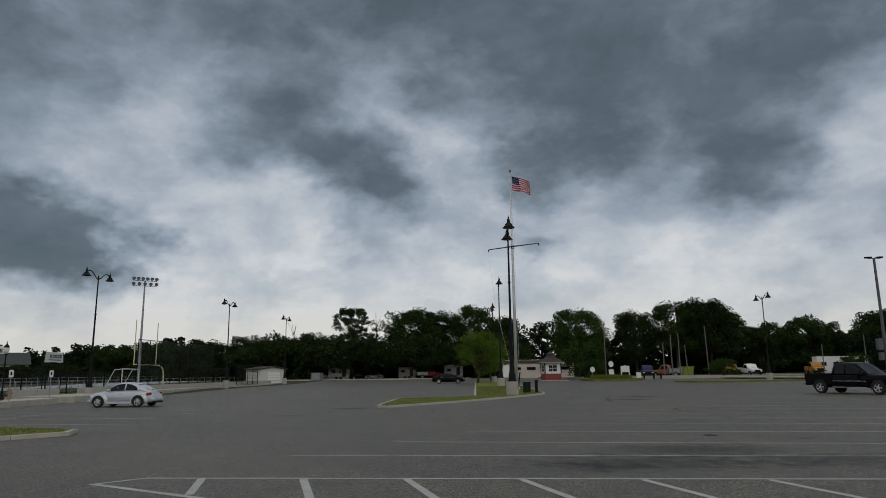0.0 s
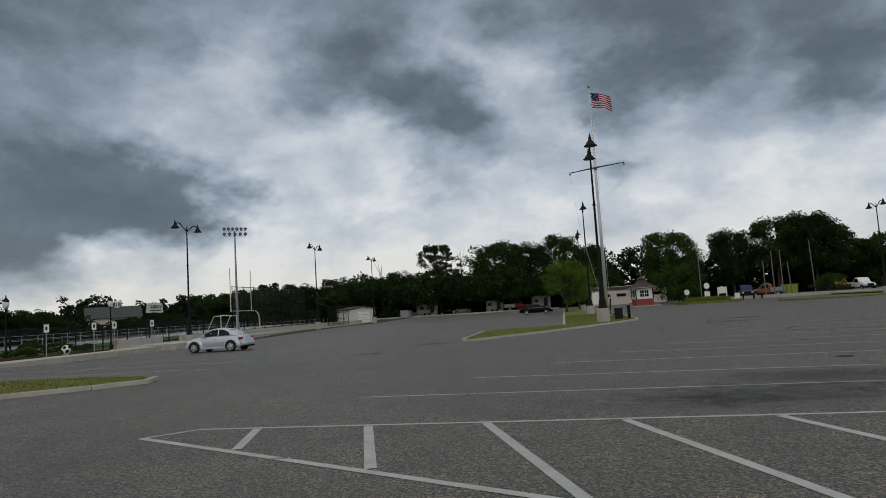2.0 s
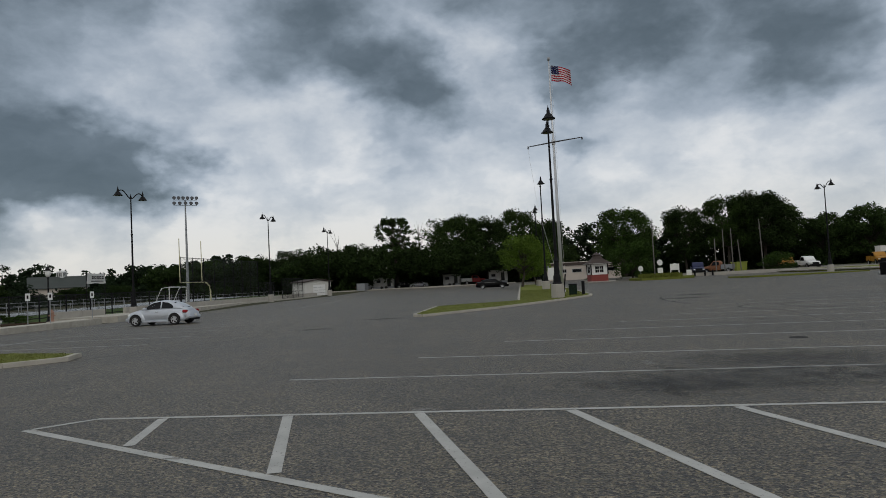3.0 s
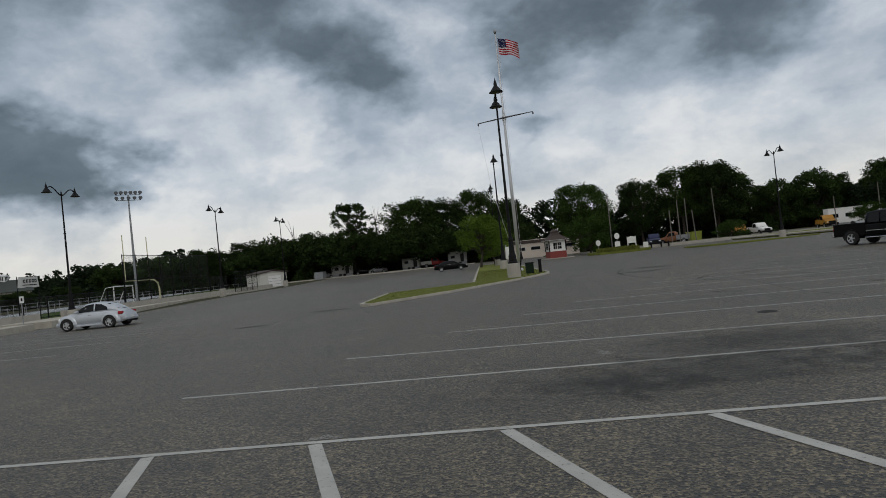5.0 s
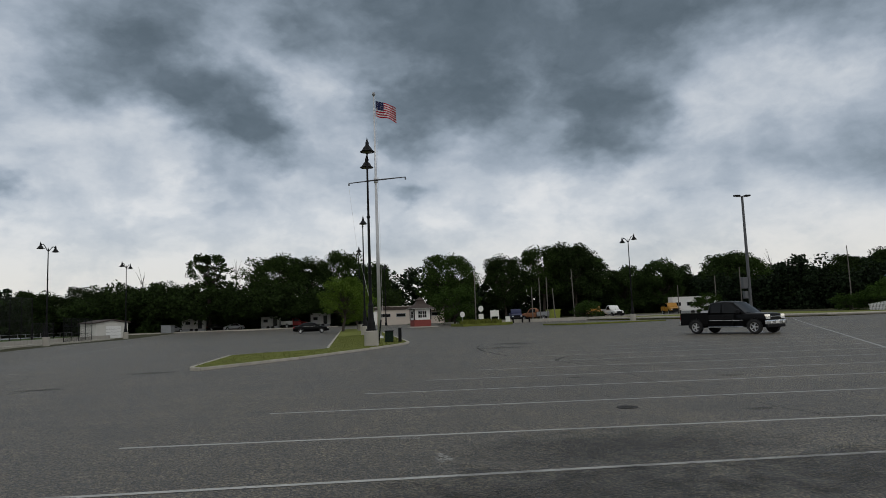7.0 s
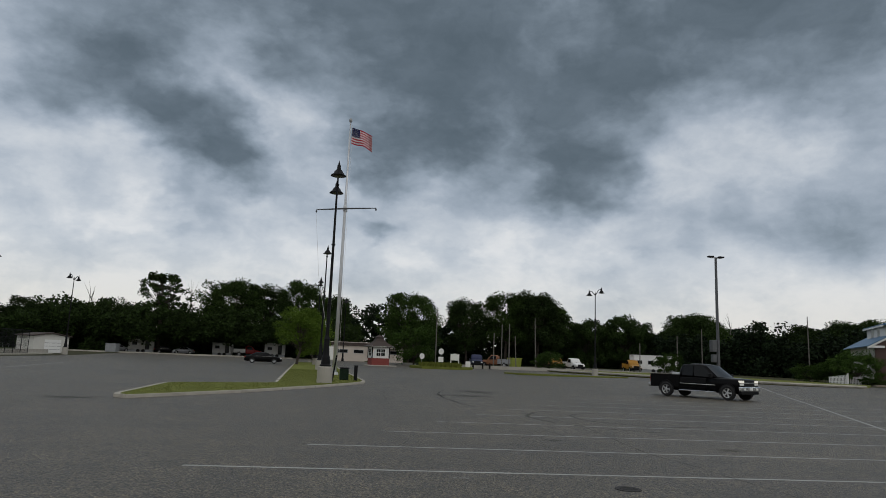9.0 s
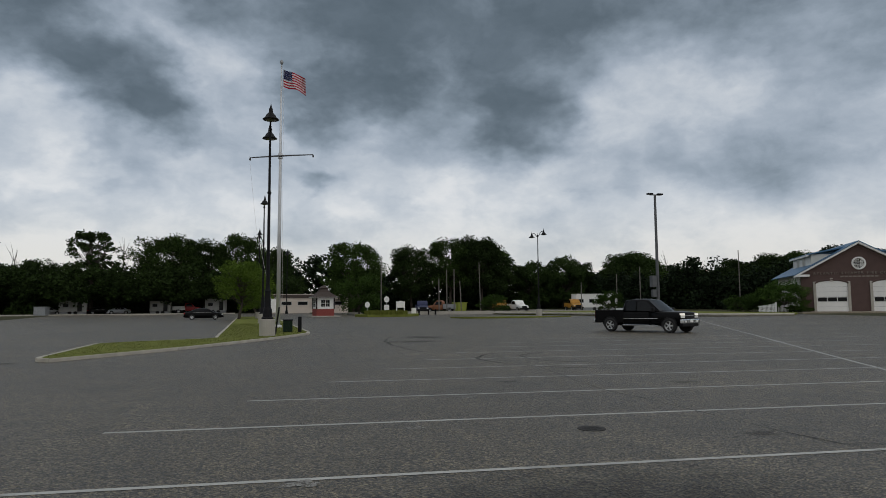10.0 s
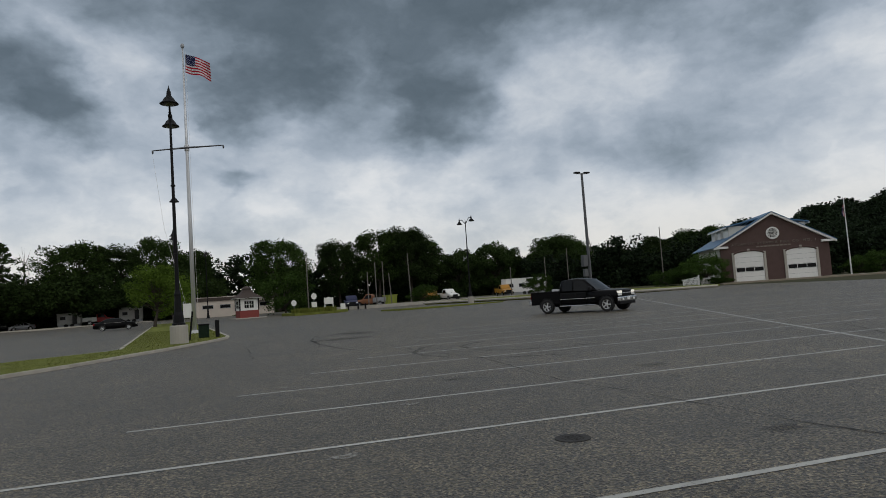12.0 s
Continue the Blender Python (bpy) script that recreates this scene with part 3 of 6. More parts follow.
part("ball", lathe([(0.02, 19.1), (0.09, 19.17), (0.13, 19.27), (0.13, 19.33), (0.09, 19.43), (0.02, 19.47)], 14), STEEL, pole, smooth=True)

RED = material("flag_red", (0.36, 0.008, 0.024), 0.9, vary=0.1)
FWHITE = material("flag_white", (0.56, 0.55, 0.57), 0.8, vary=0.1)
BLUE = material("flag_blue", (0.010, 0.014, 0.07), 0.9, vary=0.1)


def cloth(u, v, lift=0.0):
    """A waving flag's surface; u along its length, v up its hoist."""
    wave = 0.20 * math.sin(u * 8.5 + v * 1.8) * (0.25 + 0.75 * u)
    drop = -0.42 * u * u - 0.06 * math.sin(u * 6) - 0.22 * u
    return (u * 1.62, wave + lift, v * (1.30 - 0.12 * u) + drop)


flag = thing("flag", pose(4.62, 47.32, 17.55, 0, 0, -12), "striped red, white and blue flag waving from its pole", "flag")


def cloth_patch(name, u0, u1, v0, v1, mat, lift=0.0, nu=14, nv=2):
    bm = bmesh.new()
    g = [[bm.verts.new(cloth(u0 + (u1 - u0) * i / nu, v0 + (v1 - v0) * j / nv, lift)) for j in range(nv + 1)] for i in range(nu + 1)]
    for i in range(nu):
        for j in range(nv):
            bm.faces.new((g[i][j], g[i + 1][j], g[i + 1][j + 1], g[i][j + 1]))
    return part(name, bm, mat, flag)


for k in range(13):
    lo = 0.41 if k >= 6 else 0.0
    cloth_patch("stripe", lo, 1.0, k / 13, (k + 1) / 13, RED if k % 2 == 0 else FWHITE)
cloth_patch("canton", 0.0, 0.41, 6 / 13, 1.0, BLUE, nv=6)
for r in range(9):
    for c in range(6 if r % 2 == 0 else 5):
        u, v = 0.41 * (c + (0.5 if r % 2 == 0 else 1.0)) / 6, 6 / 13 + 7 / 13 * (r + 0.5) / 9
        for lift in (-0.006, 0.006):
            bm = bmesh.new()
            ring = [bm.verts.new(Vector(cloth(u, v, lift)) + Vector((0.024 * (1 if q % 2 == 0 else 0.4) * math.sin(q * math.pi / 5), 0, 0.024 * (1 if q % 2 == 0 else 0.4) * math.cos(q * math.pi / 5)))) for q in range(10)]
            bm.faces.new(ring)
            part("star", bm, FWHITE, flag)


# ---- trees ----
def tree_meshes(seed, height, spread, stem=0.28, clumps=60, per=110, size=0.26, low=0.25, sparse=False):
    """Trunk with limbs, and a crown of leaf clumps on the limb ends."""
    rng = random.Random(seed)
    wood, crown = bmesh.new(), []
    lean = Vector((rng.uniform(-0.4, 0.4), rng.uniform(-0.4, 0.4), 0))
    fork = height * stem
    r0 = 0.022 * height
    tube([(0, 0, -0.3), lean * 0.3 + Vector((0, 0, fork * 0.5)), lean + Vector((0, 0, fork)), lean * 1.5 + Vector((0, 0, height * 0.72))], [r0 * 1.35, r0, r0 * 0.85, r0 * 0.25], 9, wood)
    for k in range(clumps):
        a = rng.uniform(0, 2 * math.pi)
        t = rng.random() ** 0.7
        z = height * (low + (0.97 - low) * rng.random() ** 0.8)
        rel = (z / height - low) / (1 - low)
        prof = (max(0.0, 1 - (abs(rel - 0.42) / 0.62) ** 2.2)) ** 0.5
        rad = spread * prof * (0.35 + 0.65 * t) * rng.uniform(0.82, 1.1)
        c = Vector((math.cos(a) * rad, math.sin(a) * rad, z)) + lean
        if k % 2 == 0 or sparse:
            s = lean + Vector((0, 0, fork + (min(z, height * 0.7) - fork) * rng.uniform(0.1, 0.6)))
            mid = s.lerp(c, 0.55) + Vector((0, 0, 0.06 * height * rng.uniform(-0.3, 1)))
            k2 = 0.5 if sparse else 1.0
            tube([s, mid, c], [r0 * 0.42 * k2, r0 * 0.22 * k2, 0.02], 5, wood)
        cr = spread * rng.uniform(0.16, 0.34) * (rng.uniform(0.35, 0.8) if sparse else 1)
        leaves(crown, c, cr, int(per * rng.uniform(0.7, 1.3)), size, 0.7, rng)
    return mesh_object("trunk", wood, BARK, True), crown


TREES = {}


def tree_kind(key, mat, **kw):
    trunk, crown = tree_meshes(**kw)
    TREES[key] = (trunk, leaf_mesh("crown", crown, mat))


tree_kind("broad", LEAF_BROAD, seed=3, height=17, spread=7.2, clumps=110, per=200, size=0.22, low=0.30)
tree_kind("broad2", LEAF_DARK, seed=8, height=16, spread=6.6, clumps=120, per=200, size=0.22, low=0.20)
tree_kind("open", LEAF_DARK, seed=17, height=17, spread=5.3, clumps=105, per=60, size=0.27, low=0.36, stem=0.42, sparse=True)
tree_kind("fresh", LEAF_FRESH, seed=23, height=7.6, spread=3.3, clumps=80, per=170, size=0.11, low=0.24, stem=0.22)
tree_kind("bushy", LEAF_DARK, seed=31, height=10, spread=5.2, clumps=110, per=170, size=0.20, low=0.02, stem=0.15)
tree_kind("shrub", LEAF, seed=41, height=4.5, spread=3.2, clumps=60, per=150, size=0.11, low=0.0, stem=0.1)


def tree(key, x, y, height, wide=None, turn=0.0, name="tree", label="full dark green broadleaf tree", base=None):
    trunk, crown = TREES[key]
    h0 = max(v.co.z for v in crown.vertices)
    s = height / h0
    w = wide if wide else s
    ob = thing(name, pose(x, y, grade(x, y) - 0.05 if base is None else base, 0, 0, turn), label, "shrub" if name == "shrub" else "tree", "trees round the car park")
    for n, me in (("trunk", trunk), ("crown", crown)):
        p = new(n, me)
        p.parent = ob
        p.scale = (w, w, s)
    return ob


# tall trees along the far side
tree("open", -27.7, 146, 16.9, 1.05, 20, label="sparse dark tree with open leaf clumps against the sky")
tree("broad", -13.6, 148, 17.0, 1.08, 0, label="wide spreading broadleaf tree with drooping edges")
tree("broad2", -6.5, 152, 16.2, 0.85, 60)
tree("broad", 0.8, 154, 18.2, 0.8, 130)
tree("broad2", 7.5, 158, 15.5, 0.7, 200)
tree("fresh", 1.3, 86, 7.7, 1.0, 0, label="small fresh green tree on the grass island")
tree("fresh", 3.6, 100, 6.8, 0.9, 90, label="small fresh green tree on the grass island")
tree("broad", 25.2, 150, 16.4, 0.93, 75)
tree("broad2", 39.4, 152, 15.8, 0.75, 10)
tree("broad", 48.3, 150, 17.6, 0.9, 220)
tree("broad2", 55.5, 148, 18.1, 0.98, 300)
tree("broad", 61, 154, 15.5, 0.7, 20)
tree("bushy", 70, 152, 12.0, 1.0, 40)
tree("bushy", 77.5, 150, 13.4, 1.1, 80)
tree("bushy", 86, 156, 12.2, 0.9, 10)
tree("broad2", 93, 146, 14.5, 1.0, 150)
tree("broad", 100, 150, 13.6, 0.9, 33)
tree("bushy", 112, 146, 10.5, 1.1, 120)
tree("bushy", 121, 140, 12.6, 1.2, 210)
tree("broad2", 132, 138, 14.2, 1.0, 250)
tree("broad", 143, 140, 15.2, 1.0, 77)
tree("bushy", -24, 152, 9.2, 1.0, 30)
tree("bushy", -38.5, 148, 11.4, 1.0, 140)
tree("bushy", -47, 152, 10.5, 1.0, 10)
tree("bushy", -56, 154, 11.0, 1.1, 250)
tree("bushy", -66, 152, 10.4, 1.1, 190)
tree("bushy", -76, 150, 9.8, 1.2, 100)
tree("bushy", -86, 150, 9.0, 1.1, 45)
tree("shrub", 20.6, 112, 7.0, 1.35, 0, "tree", "dense rounded green tree beside the exit road")
tree("shrub", 42.3, 105.2, 3.4, 0.85, 60, "shrub", "rounded dark green shrub by the far kerb")
tree("shrub", 13.3, 103.5, 1.3, 0.5, 60, "shrub", "low clipped shrub beside the booth")


def wood_stuff(name, rows, label, mat, size, per, seed):
    """Far woods as one mass of leaf clumps: rows of (x, y, width, low, high)."""
    rng = random.Random(seed)
    bm = []
    for x, y, w, lo, hi in rows:
        for _ in range(per):
            cx, cy = x + rng.uniform(-w, w), y + rng.uniform(-5, 5)
            top = hi * rng.uniform(0.72, 1.05)
            z = lo + (top - lo) * rng.random()
            leaves(bm, (cx, cy, z), rng.uniform(0.9, 2.0), 60, size, 0.8, rng)
    ob = new(name, leaf_mesh(name, bm, mat))
    return tagged(ob, label, "woods", kind="stuff")


wood_stuff("far_woods", [(x, 166 + 6 * math.sin(x * 0.21), 4, -1, 9.3 + 1.6 * math.sin(x * 0.13) + 1.0 * math.sin(x * 0.37) + (3.0 if 10 < x < 75 else 0)) for x in range(-130, 160, 6)], "dark continuous belt of trees behind the car park", LEAF_FAR, 0.42, 85, 5)
wood_stuff("undergrowth", [(x, 159 + 2 * math.sin(x * 0.21), 4, -1, 4.6 + 1.2 * math.sin(x * 0.23)) for x in range(-110, 140, 6)], "dark brush under the trees at the edge of the car park", LEAF_FAR, 0.4, 45, 15)
wood_stuff("overhanging_branches", [(x, 141 + 2 * math.sin(x * 0.9), 3, 3.6 + 0.6 * math.sin(x * 0.7), 9.0 + 1.5 * math.sin(x * 0.4)) for x in range(-50, 12, 5)], "dark low branches overhanging the edge of the car park", LEAF_DARK, 0.3, 50, 25)
wood_stuff("hedge", [(x, 142, 2.5, -0.5, 3.0) for x in (-48, -38, 12)], "dark brush beside parked vehicles", LEAF_DARK, 0.25, 26, 35)
wood_stuff("west_woods", [(-150 + 8 * math.sin(y * 0.3), y, 6, -1, 8.0 + 2.6 * math.sin(y * 0.11) + 1.8 * math.sin(y * 0.31)) for y in range(60, 300, 7)], "distant dark trees beyond the sports field", LEAF_FAR, 0.45, 70, 6)
wood_stuff("field_hedge", [(-104 + 3 * math.sin(y), y, 4, -0.5, 2.9 + 1.6 * math.sin(y * 0.8)) for y in range(60, 290, 5)], "dark hedges and shrubs beyond the running track", LEAF_FAR, 0.35, 30, 7)
for x, y, h in ((-96, 84, 6.2), (-97, 91, 7.0), (-95, 98, 6.4), (-97, 104, 5.6), (-99, 132, 4.2), (-100, 150, 4.6), (-101, 161, 6.2)):
    tree("bushy", x, y, h, 0.75, x + y * 7, label="dark bushy tree beyond the running track")
tree("shrub", 61.2, 100, 3.8, 0.75, 10, "shrub", "dark green shrub before the white trailer")


# ---- vehicles ----
TYRE = material("tyre_rubber", (0.016, 0.016, 0.016), 0.85, vary=0.2, scale=8)
RIM = material("alloy", (0.55, 0.56, 0.57), 0.3, metal=0.8, vary=0.08)
GLASS = material("car_glass", (0.006, 0.007, 0.008), 0.1, vary=0.1, spec=0.2)
CHROME = material("chrome", (0.62, 0.63, 0.64), 0.18, metal=0.95, vary=0.05)
SILVER = material("silver_car_paint", (0.50, 0.53, 0.57), 0.28, metal=0.35, vary=0.05, spec=0.6)
BLACKCAR = material("black_car_paint", (0.003, 0.003, 0.0035), 0.3, vary=0.1, spec=0.10)
LAMP_RED = material("tail_lamp", (0.30, 0.015, 0.02), 0.2, vary=0.1)
LAMP_CLEAR = material("head_lamp", (0.75, 0.75, 0.72), 0.12, vary=0.05)
SIDELIGHT = bpy.data.materials.new("lit_headlamp")
SIDELIGHT.use_nodes = True
_e = SIDELIGHT.node_tree.nodes["Principled BSDF"]
_e.inputs["Base Color"].default_value = (0.8, 0.78, 0.72, 1)
_e.inputs["Emission Color"].default_value, _e.inputs["Emission Strength"].default_value = (1.0, 0.93, 0.80, 1), 0.4


def loft(stations, ring):
    """A closed skin through cross-sections: ring(station) gives the right half's (y, z) from bottom to top."""
    bm = bmesh.new()
    rows = []
    for s in stations:
        half = ring(s)
        pts = [(y, z) for y, z in half] + [(-y, z) for y, z in reversed(half)]
        rows.append([bm.verts.new((s[0], y, z)) for y, z in pts])
    n = len(rows[0])
    for a, b in zip(rows, rows[1:]):
        for k in range(n):
            bm.faces.new((a[k], b[k], b[(k + 1) % n], a[(k + 1) % n]))
    bm.faces.new(rows[0])
    bm.faces.new(rows[-1][::-1])
    return bm


def body_ring(s):
    x, z0, z1, w = s
    m = z0 + 0.55 * (z1 - z0)
    return [(w * 0.86, z0), (w * 0.97, z0 + 0.07), (w, m), (w * 0.975, z1 - 0.10), (w * 0.93, z1 - 0.03), (w * 0.62, z1 + 0.012), (w * 0.2, z1 + 0.03)]


def cabin_ring(s):
    x, zb, zt, wb, wt = s
    return [(wb, zb), (wb * 0.5 + wt * 0.5 + 0.02, zb + 0.5 * (zt - zb)), (wt, zt - 0.05), (wt - 0.08, zt - 0.005), (wt * 0.4, zt + 0.025)]


def side_pane(bm, corners, side, stations):
    """A window pane laid on the cabin's side; corners are (x, share of height)."""
    def place(x, f):
        for a, b in zip(stations, stations[1:]):
            if a[0] <= x <= b[0]:
                k = (x - a[0]) / (b[0] - a[0])
                zb, zt, wb, wt = [a[i] + (b[i] - a[i]) * k for i in range(1, 5)]
                y = wb + (wt - wb) * f + 0.04 * math.sin(math.pi * f) + 0.012
                return (x, side * y, zb + (zt - zb) * f)
        return (x, 0, 0)
    vs = [bm.verts.new(place(x, f)) for x, f in corners]
    f = bm.faces.new(vs)
    bmesh.ops.subdivide_edges(bm, edges=list(f.edges), cuts=0)
    return bm


def wheel(car, x, y, r, width, spokes=5, rim_mat=None):
    side = 1 if y > 0 else -1
    hub = new("wheel", mesh_object("wheel", lathe([(0.05, -width * 0.3), (r * 0.4, -width * 0.3), (r * 0.4, width * 0.2), (0.05, width * 0.2)], 12), BLACK))
    hub.parent = car
    hub.matrix_local = pose(x, y, r, -90 * side, 0, 0)
    part("tyre", lathe([(r * 0.62, -width / 2), (r * 0.92, -width / 2), (r, -width * 0.36), (r, width * 0.36), (r * 0.92, width / 2), (r * 0.66, width / 2), (r * 0.62, width * 0.3)], 28), TYRE, hub, smooth=False)
    bm = lathe([(r * 0.52, width * 0.18), (r * 0.66, width * 0.30), (r * 0.66, width * 0.44), (r * 0.60, width * 0.40), (r * 0.56, width * 0.22)], 24)
    for k in range(spokes):
        a = 2 * math.pi * k / spokes
        g = bmesh.ops.create_cube(bm, size=1.0)
        bmesh.ops.scale(bm, vec=(r * 0.6, r * 0.16, 0.03), verts=g["verts"])
        bmesh.ops.translate(bm, vec=(r * 0.32, 0, width * 0.36), verts=g["verts"])
        bmesh.ops.rotate(bm, cent=(0, 0, 0), matrix=Matrix.Rotation(a, 3, "Z"), verts=g["verts"])
    lathe([(r * 0.18, width * 0.3), (r * 0.18, width * 0.43), (r * 0.1, width * 0.46)], 14, bm)
    part("rim", bm, rim_mat or RIM, hub)


def arch(car, x, y, r, paint):
    """Dark wheel opening with a lip round it."""
    side = 1 if y > 0 else -1
    bm = bmesh.new()
    n = 16
    c = bm.verts.new((x, y + side * 0.004, r * 0.95))
    ring = [bm.verts.new((x + (r + 0.075) * math.cos(math.pi * k / n * 1.16 - 0.25), y + side * 0.004, r + (r + 0.075) * math.sin(math.pi * k / n * 1.16 - 0.25))) for k in range(n + 1)]
    for a, b in zip(ring, ring[1:]):
        bm.faces.new((c, a, b))
    part("wheel_well", bm, TYRE, car)
    pts = [(x + (r + 0.09) * math.cos(math.pi * k / 14), y + side * 0.006, r + (r + 0.09) * math.sin(math.pi * k / 14)) for k in range(15)]
    part("arch_lip", tube(pts, 0.022, 6), paint, car)


def end_pane(x0, z0, w0, x1, z1, w1):
    bm = bmesh.new()
    n = 6
    lo = [bm.verts.new((x0 - abs(k / n * 2 - 1) ** 2 * 0.10 * (1 if x0 > 0 else -1), w0 * (k / n * 2 - 1), z0)) for k in range(n + 1)]
    hi = [bm.verts.new((x1 - abs(k / n * 2 - 1) ** 2 * 0.06 * (1 if x0 > 0 else -1), w1 * (k / n * 2 - 1), z1)) for k in range(n + 1)]
    for k in range(n):
        bm.faces.new((lo[k], lo[k + 1], hi[k + 1], hi[k]))
    return bm


def beetle(m):
    car = thing("car", m, "silver two-door compact car with rounded fenders, parked", "car")
    st = [(-2.13, 0.42, 0.58, 0.55), (-2.06, 0.32, 0.74, 0.70), (-1.85, 0.26, 0.88, 0.78), (-1.3, 0.22, 0.98, 0.83), (-0.3, 0.20, 0.99, 0.86), (0.7, 0.20, 0.98, 0.85), (1.2, 0.22, 0.97, 0.80), (1.7, 0.26, 0.86, 0.74), (2.0, 0.30, 0.70, 0.62), (2.13, 0.36, 0.55, 0.45)]
    part("body", loft(st, body_ring), SILVER, car, smooth=True)
    cab = [(-2.0, 0.78, 0.84, 0.5, 0.4), (-1.72, 0.88, 1.05, 0.62, 0.46), (-1.3, 0.95, 1.27, 0.72, 0.52), (-0.8, 0.96, 1.43, 0.76, 0.57), (-0.25, 0.96, 1.495, 0.78, 0.6), (0.25, 0.96, 1.45, 0.78, 0.58), (0.65, 0.96, 1.27, 0.77, 0.55), (1.05, 0.95, 1.0, 0.72, 0.52)]
    part("cabin", loft(cab, cabin_ring), SILVER, car, smooth=True)
    for s in (-1, 1):
        part("side_window", side_pane(bmesh.new(), [(-0.28, 0.12), (0.80, 0.10), (0.58, 0.72), (0.2, 0.86), (-0.28, 0.90)], s, cab), GLASS, car)
        part("side_window", side_pane(bmesh.new(), [(-1.12, 0.2), (-0.36, 0.12), (-0.36, 0.90), (-0.72, 0.86), (-1.02, 0.66)], s, cab), GLASS, car)
        for x in (-1.27, 1.27):
            # swollen fender
            bm = bmesh.new()
            g = bmesh.ops.create_uvsphere(bm, u_segments=18, v_segments=10, radius=1.0)
            bmesh.ops.scale(bm, vec=(0.60, 0.20, 0.52), verts=g["verts"])
            bmesh.ops.translate(bm, vec=(x, s * 0.76, 0.38), verts=g["verts"])
            for v in bm.verts:
                v.co.z = max(v.co.z, 0.22)
            part("fender", bm, SILVER, car, smooth=True)
            arch(car, x, s * 0.945, 0.33, SILVER)
            wheel(car, x, s * 0.885, 0.33, 0.22, 5)
        part("sill", boxes((-0.9, 0.9, s * 0.84 - 0.06, s * 0.84 + 0.06, 0.2, 0.30), bevel=0.02), SILVER, car)
        part("mirror", boxes((0.55, 0.75, s * 0.92 - 0.11, s * 0.92 + 0.11, 0.97, 1.11), bevel=0.04), SILVER, car)
        part("door_handle", boxes((-0.2, 0.0, s * 0.872 - 0.015, s * 0.872 + 0.015, 0.80, 0.83), bevel=0.008), CHROME, car)
        bm = bmesh.new()
        g = bmesh.ops.create_uvsphere(bm, u_segments=12, v_segments=8, radius=1.0)
        bmesh.ops.scale(bm, vec=(0.10, 0.12, 0.11), verts=g["verts"])
        bmesh.ops.translate(bm, vec=(1.87, s * 0.60, 0.66), verts=g["verts"])
        part("headlight", bm, LAMP_CLEAR, car, smooth=True)
        part("tail_light", boxes((-1.99, -1.72, s * 0.70 - 0.13, s * 0.70 + 0.13, 0.70, 0.88), bevel=0.05), LAMP_RED, car, "red tail light")
    part("windscreen", end_pane(1.06, 1.02, 0.66, 0.46, 1.385, 0.50), GLASS, car)
    part("rear_window", end_pane(-1.80, 1.035, 0.46, -1.05, 1.385, 0.46), GLASS, car)
    part("rear_bumper", boxes((-2.16, -1.9, -0.72, 0.72, 0.34, 0.55), bevel=0.07), SILVER, car)
    part("bumper_grille", boxes((-2.17, -2.0, -0.6, 0.6, 0.24, 0.34), bevel=0.02), BLACK, car)
    part("front_bumper", boxes((1.9, 2.16, -0.62, 0.62, 0.28, 0.48), bevel=0.07), SILVER, car)
    part("number_plate", boxes((-2.18, -2.165, -0.16, 0.16, 0.47, 0.60)), WHITE, car)
    return car


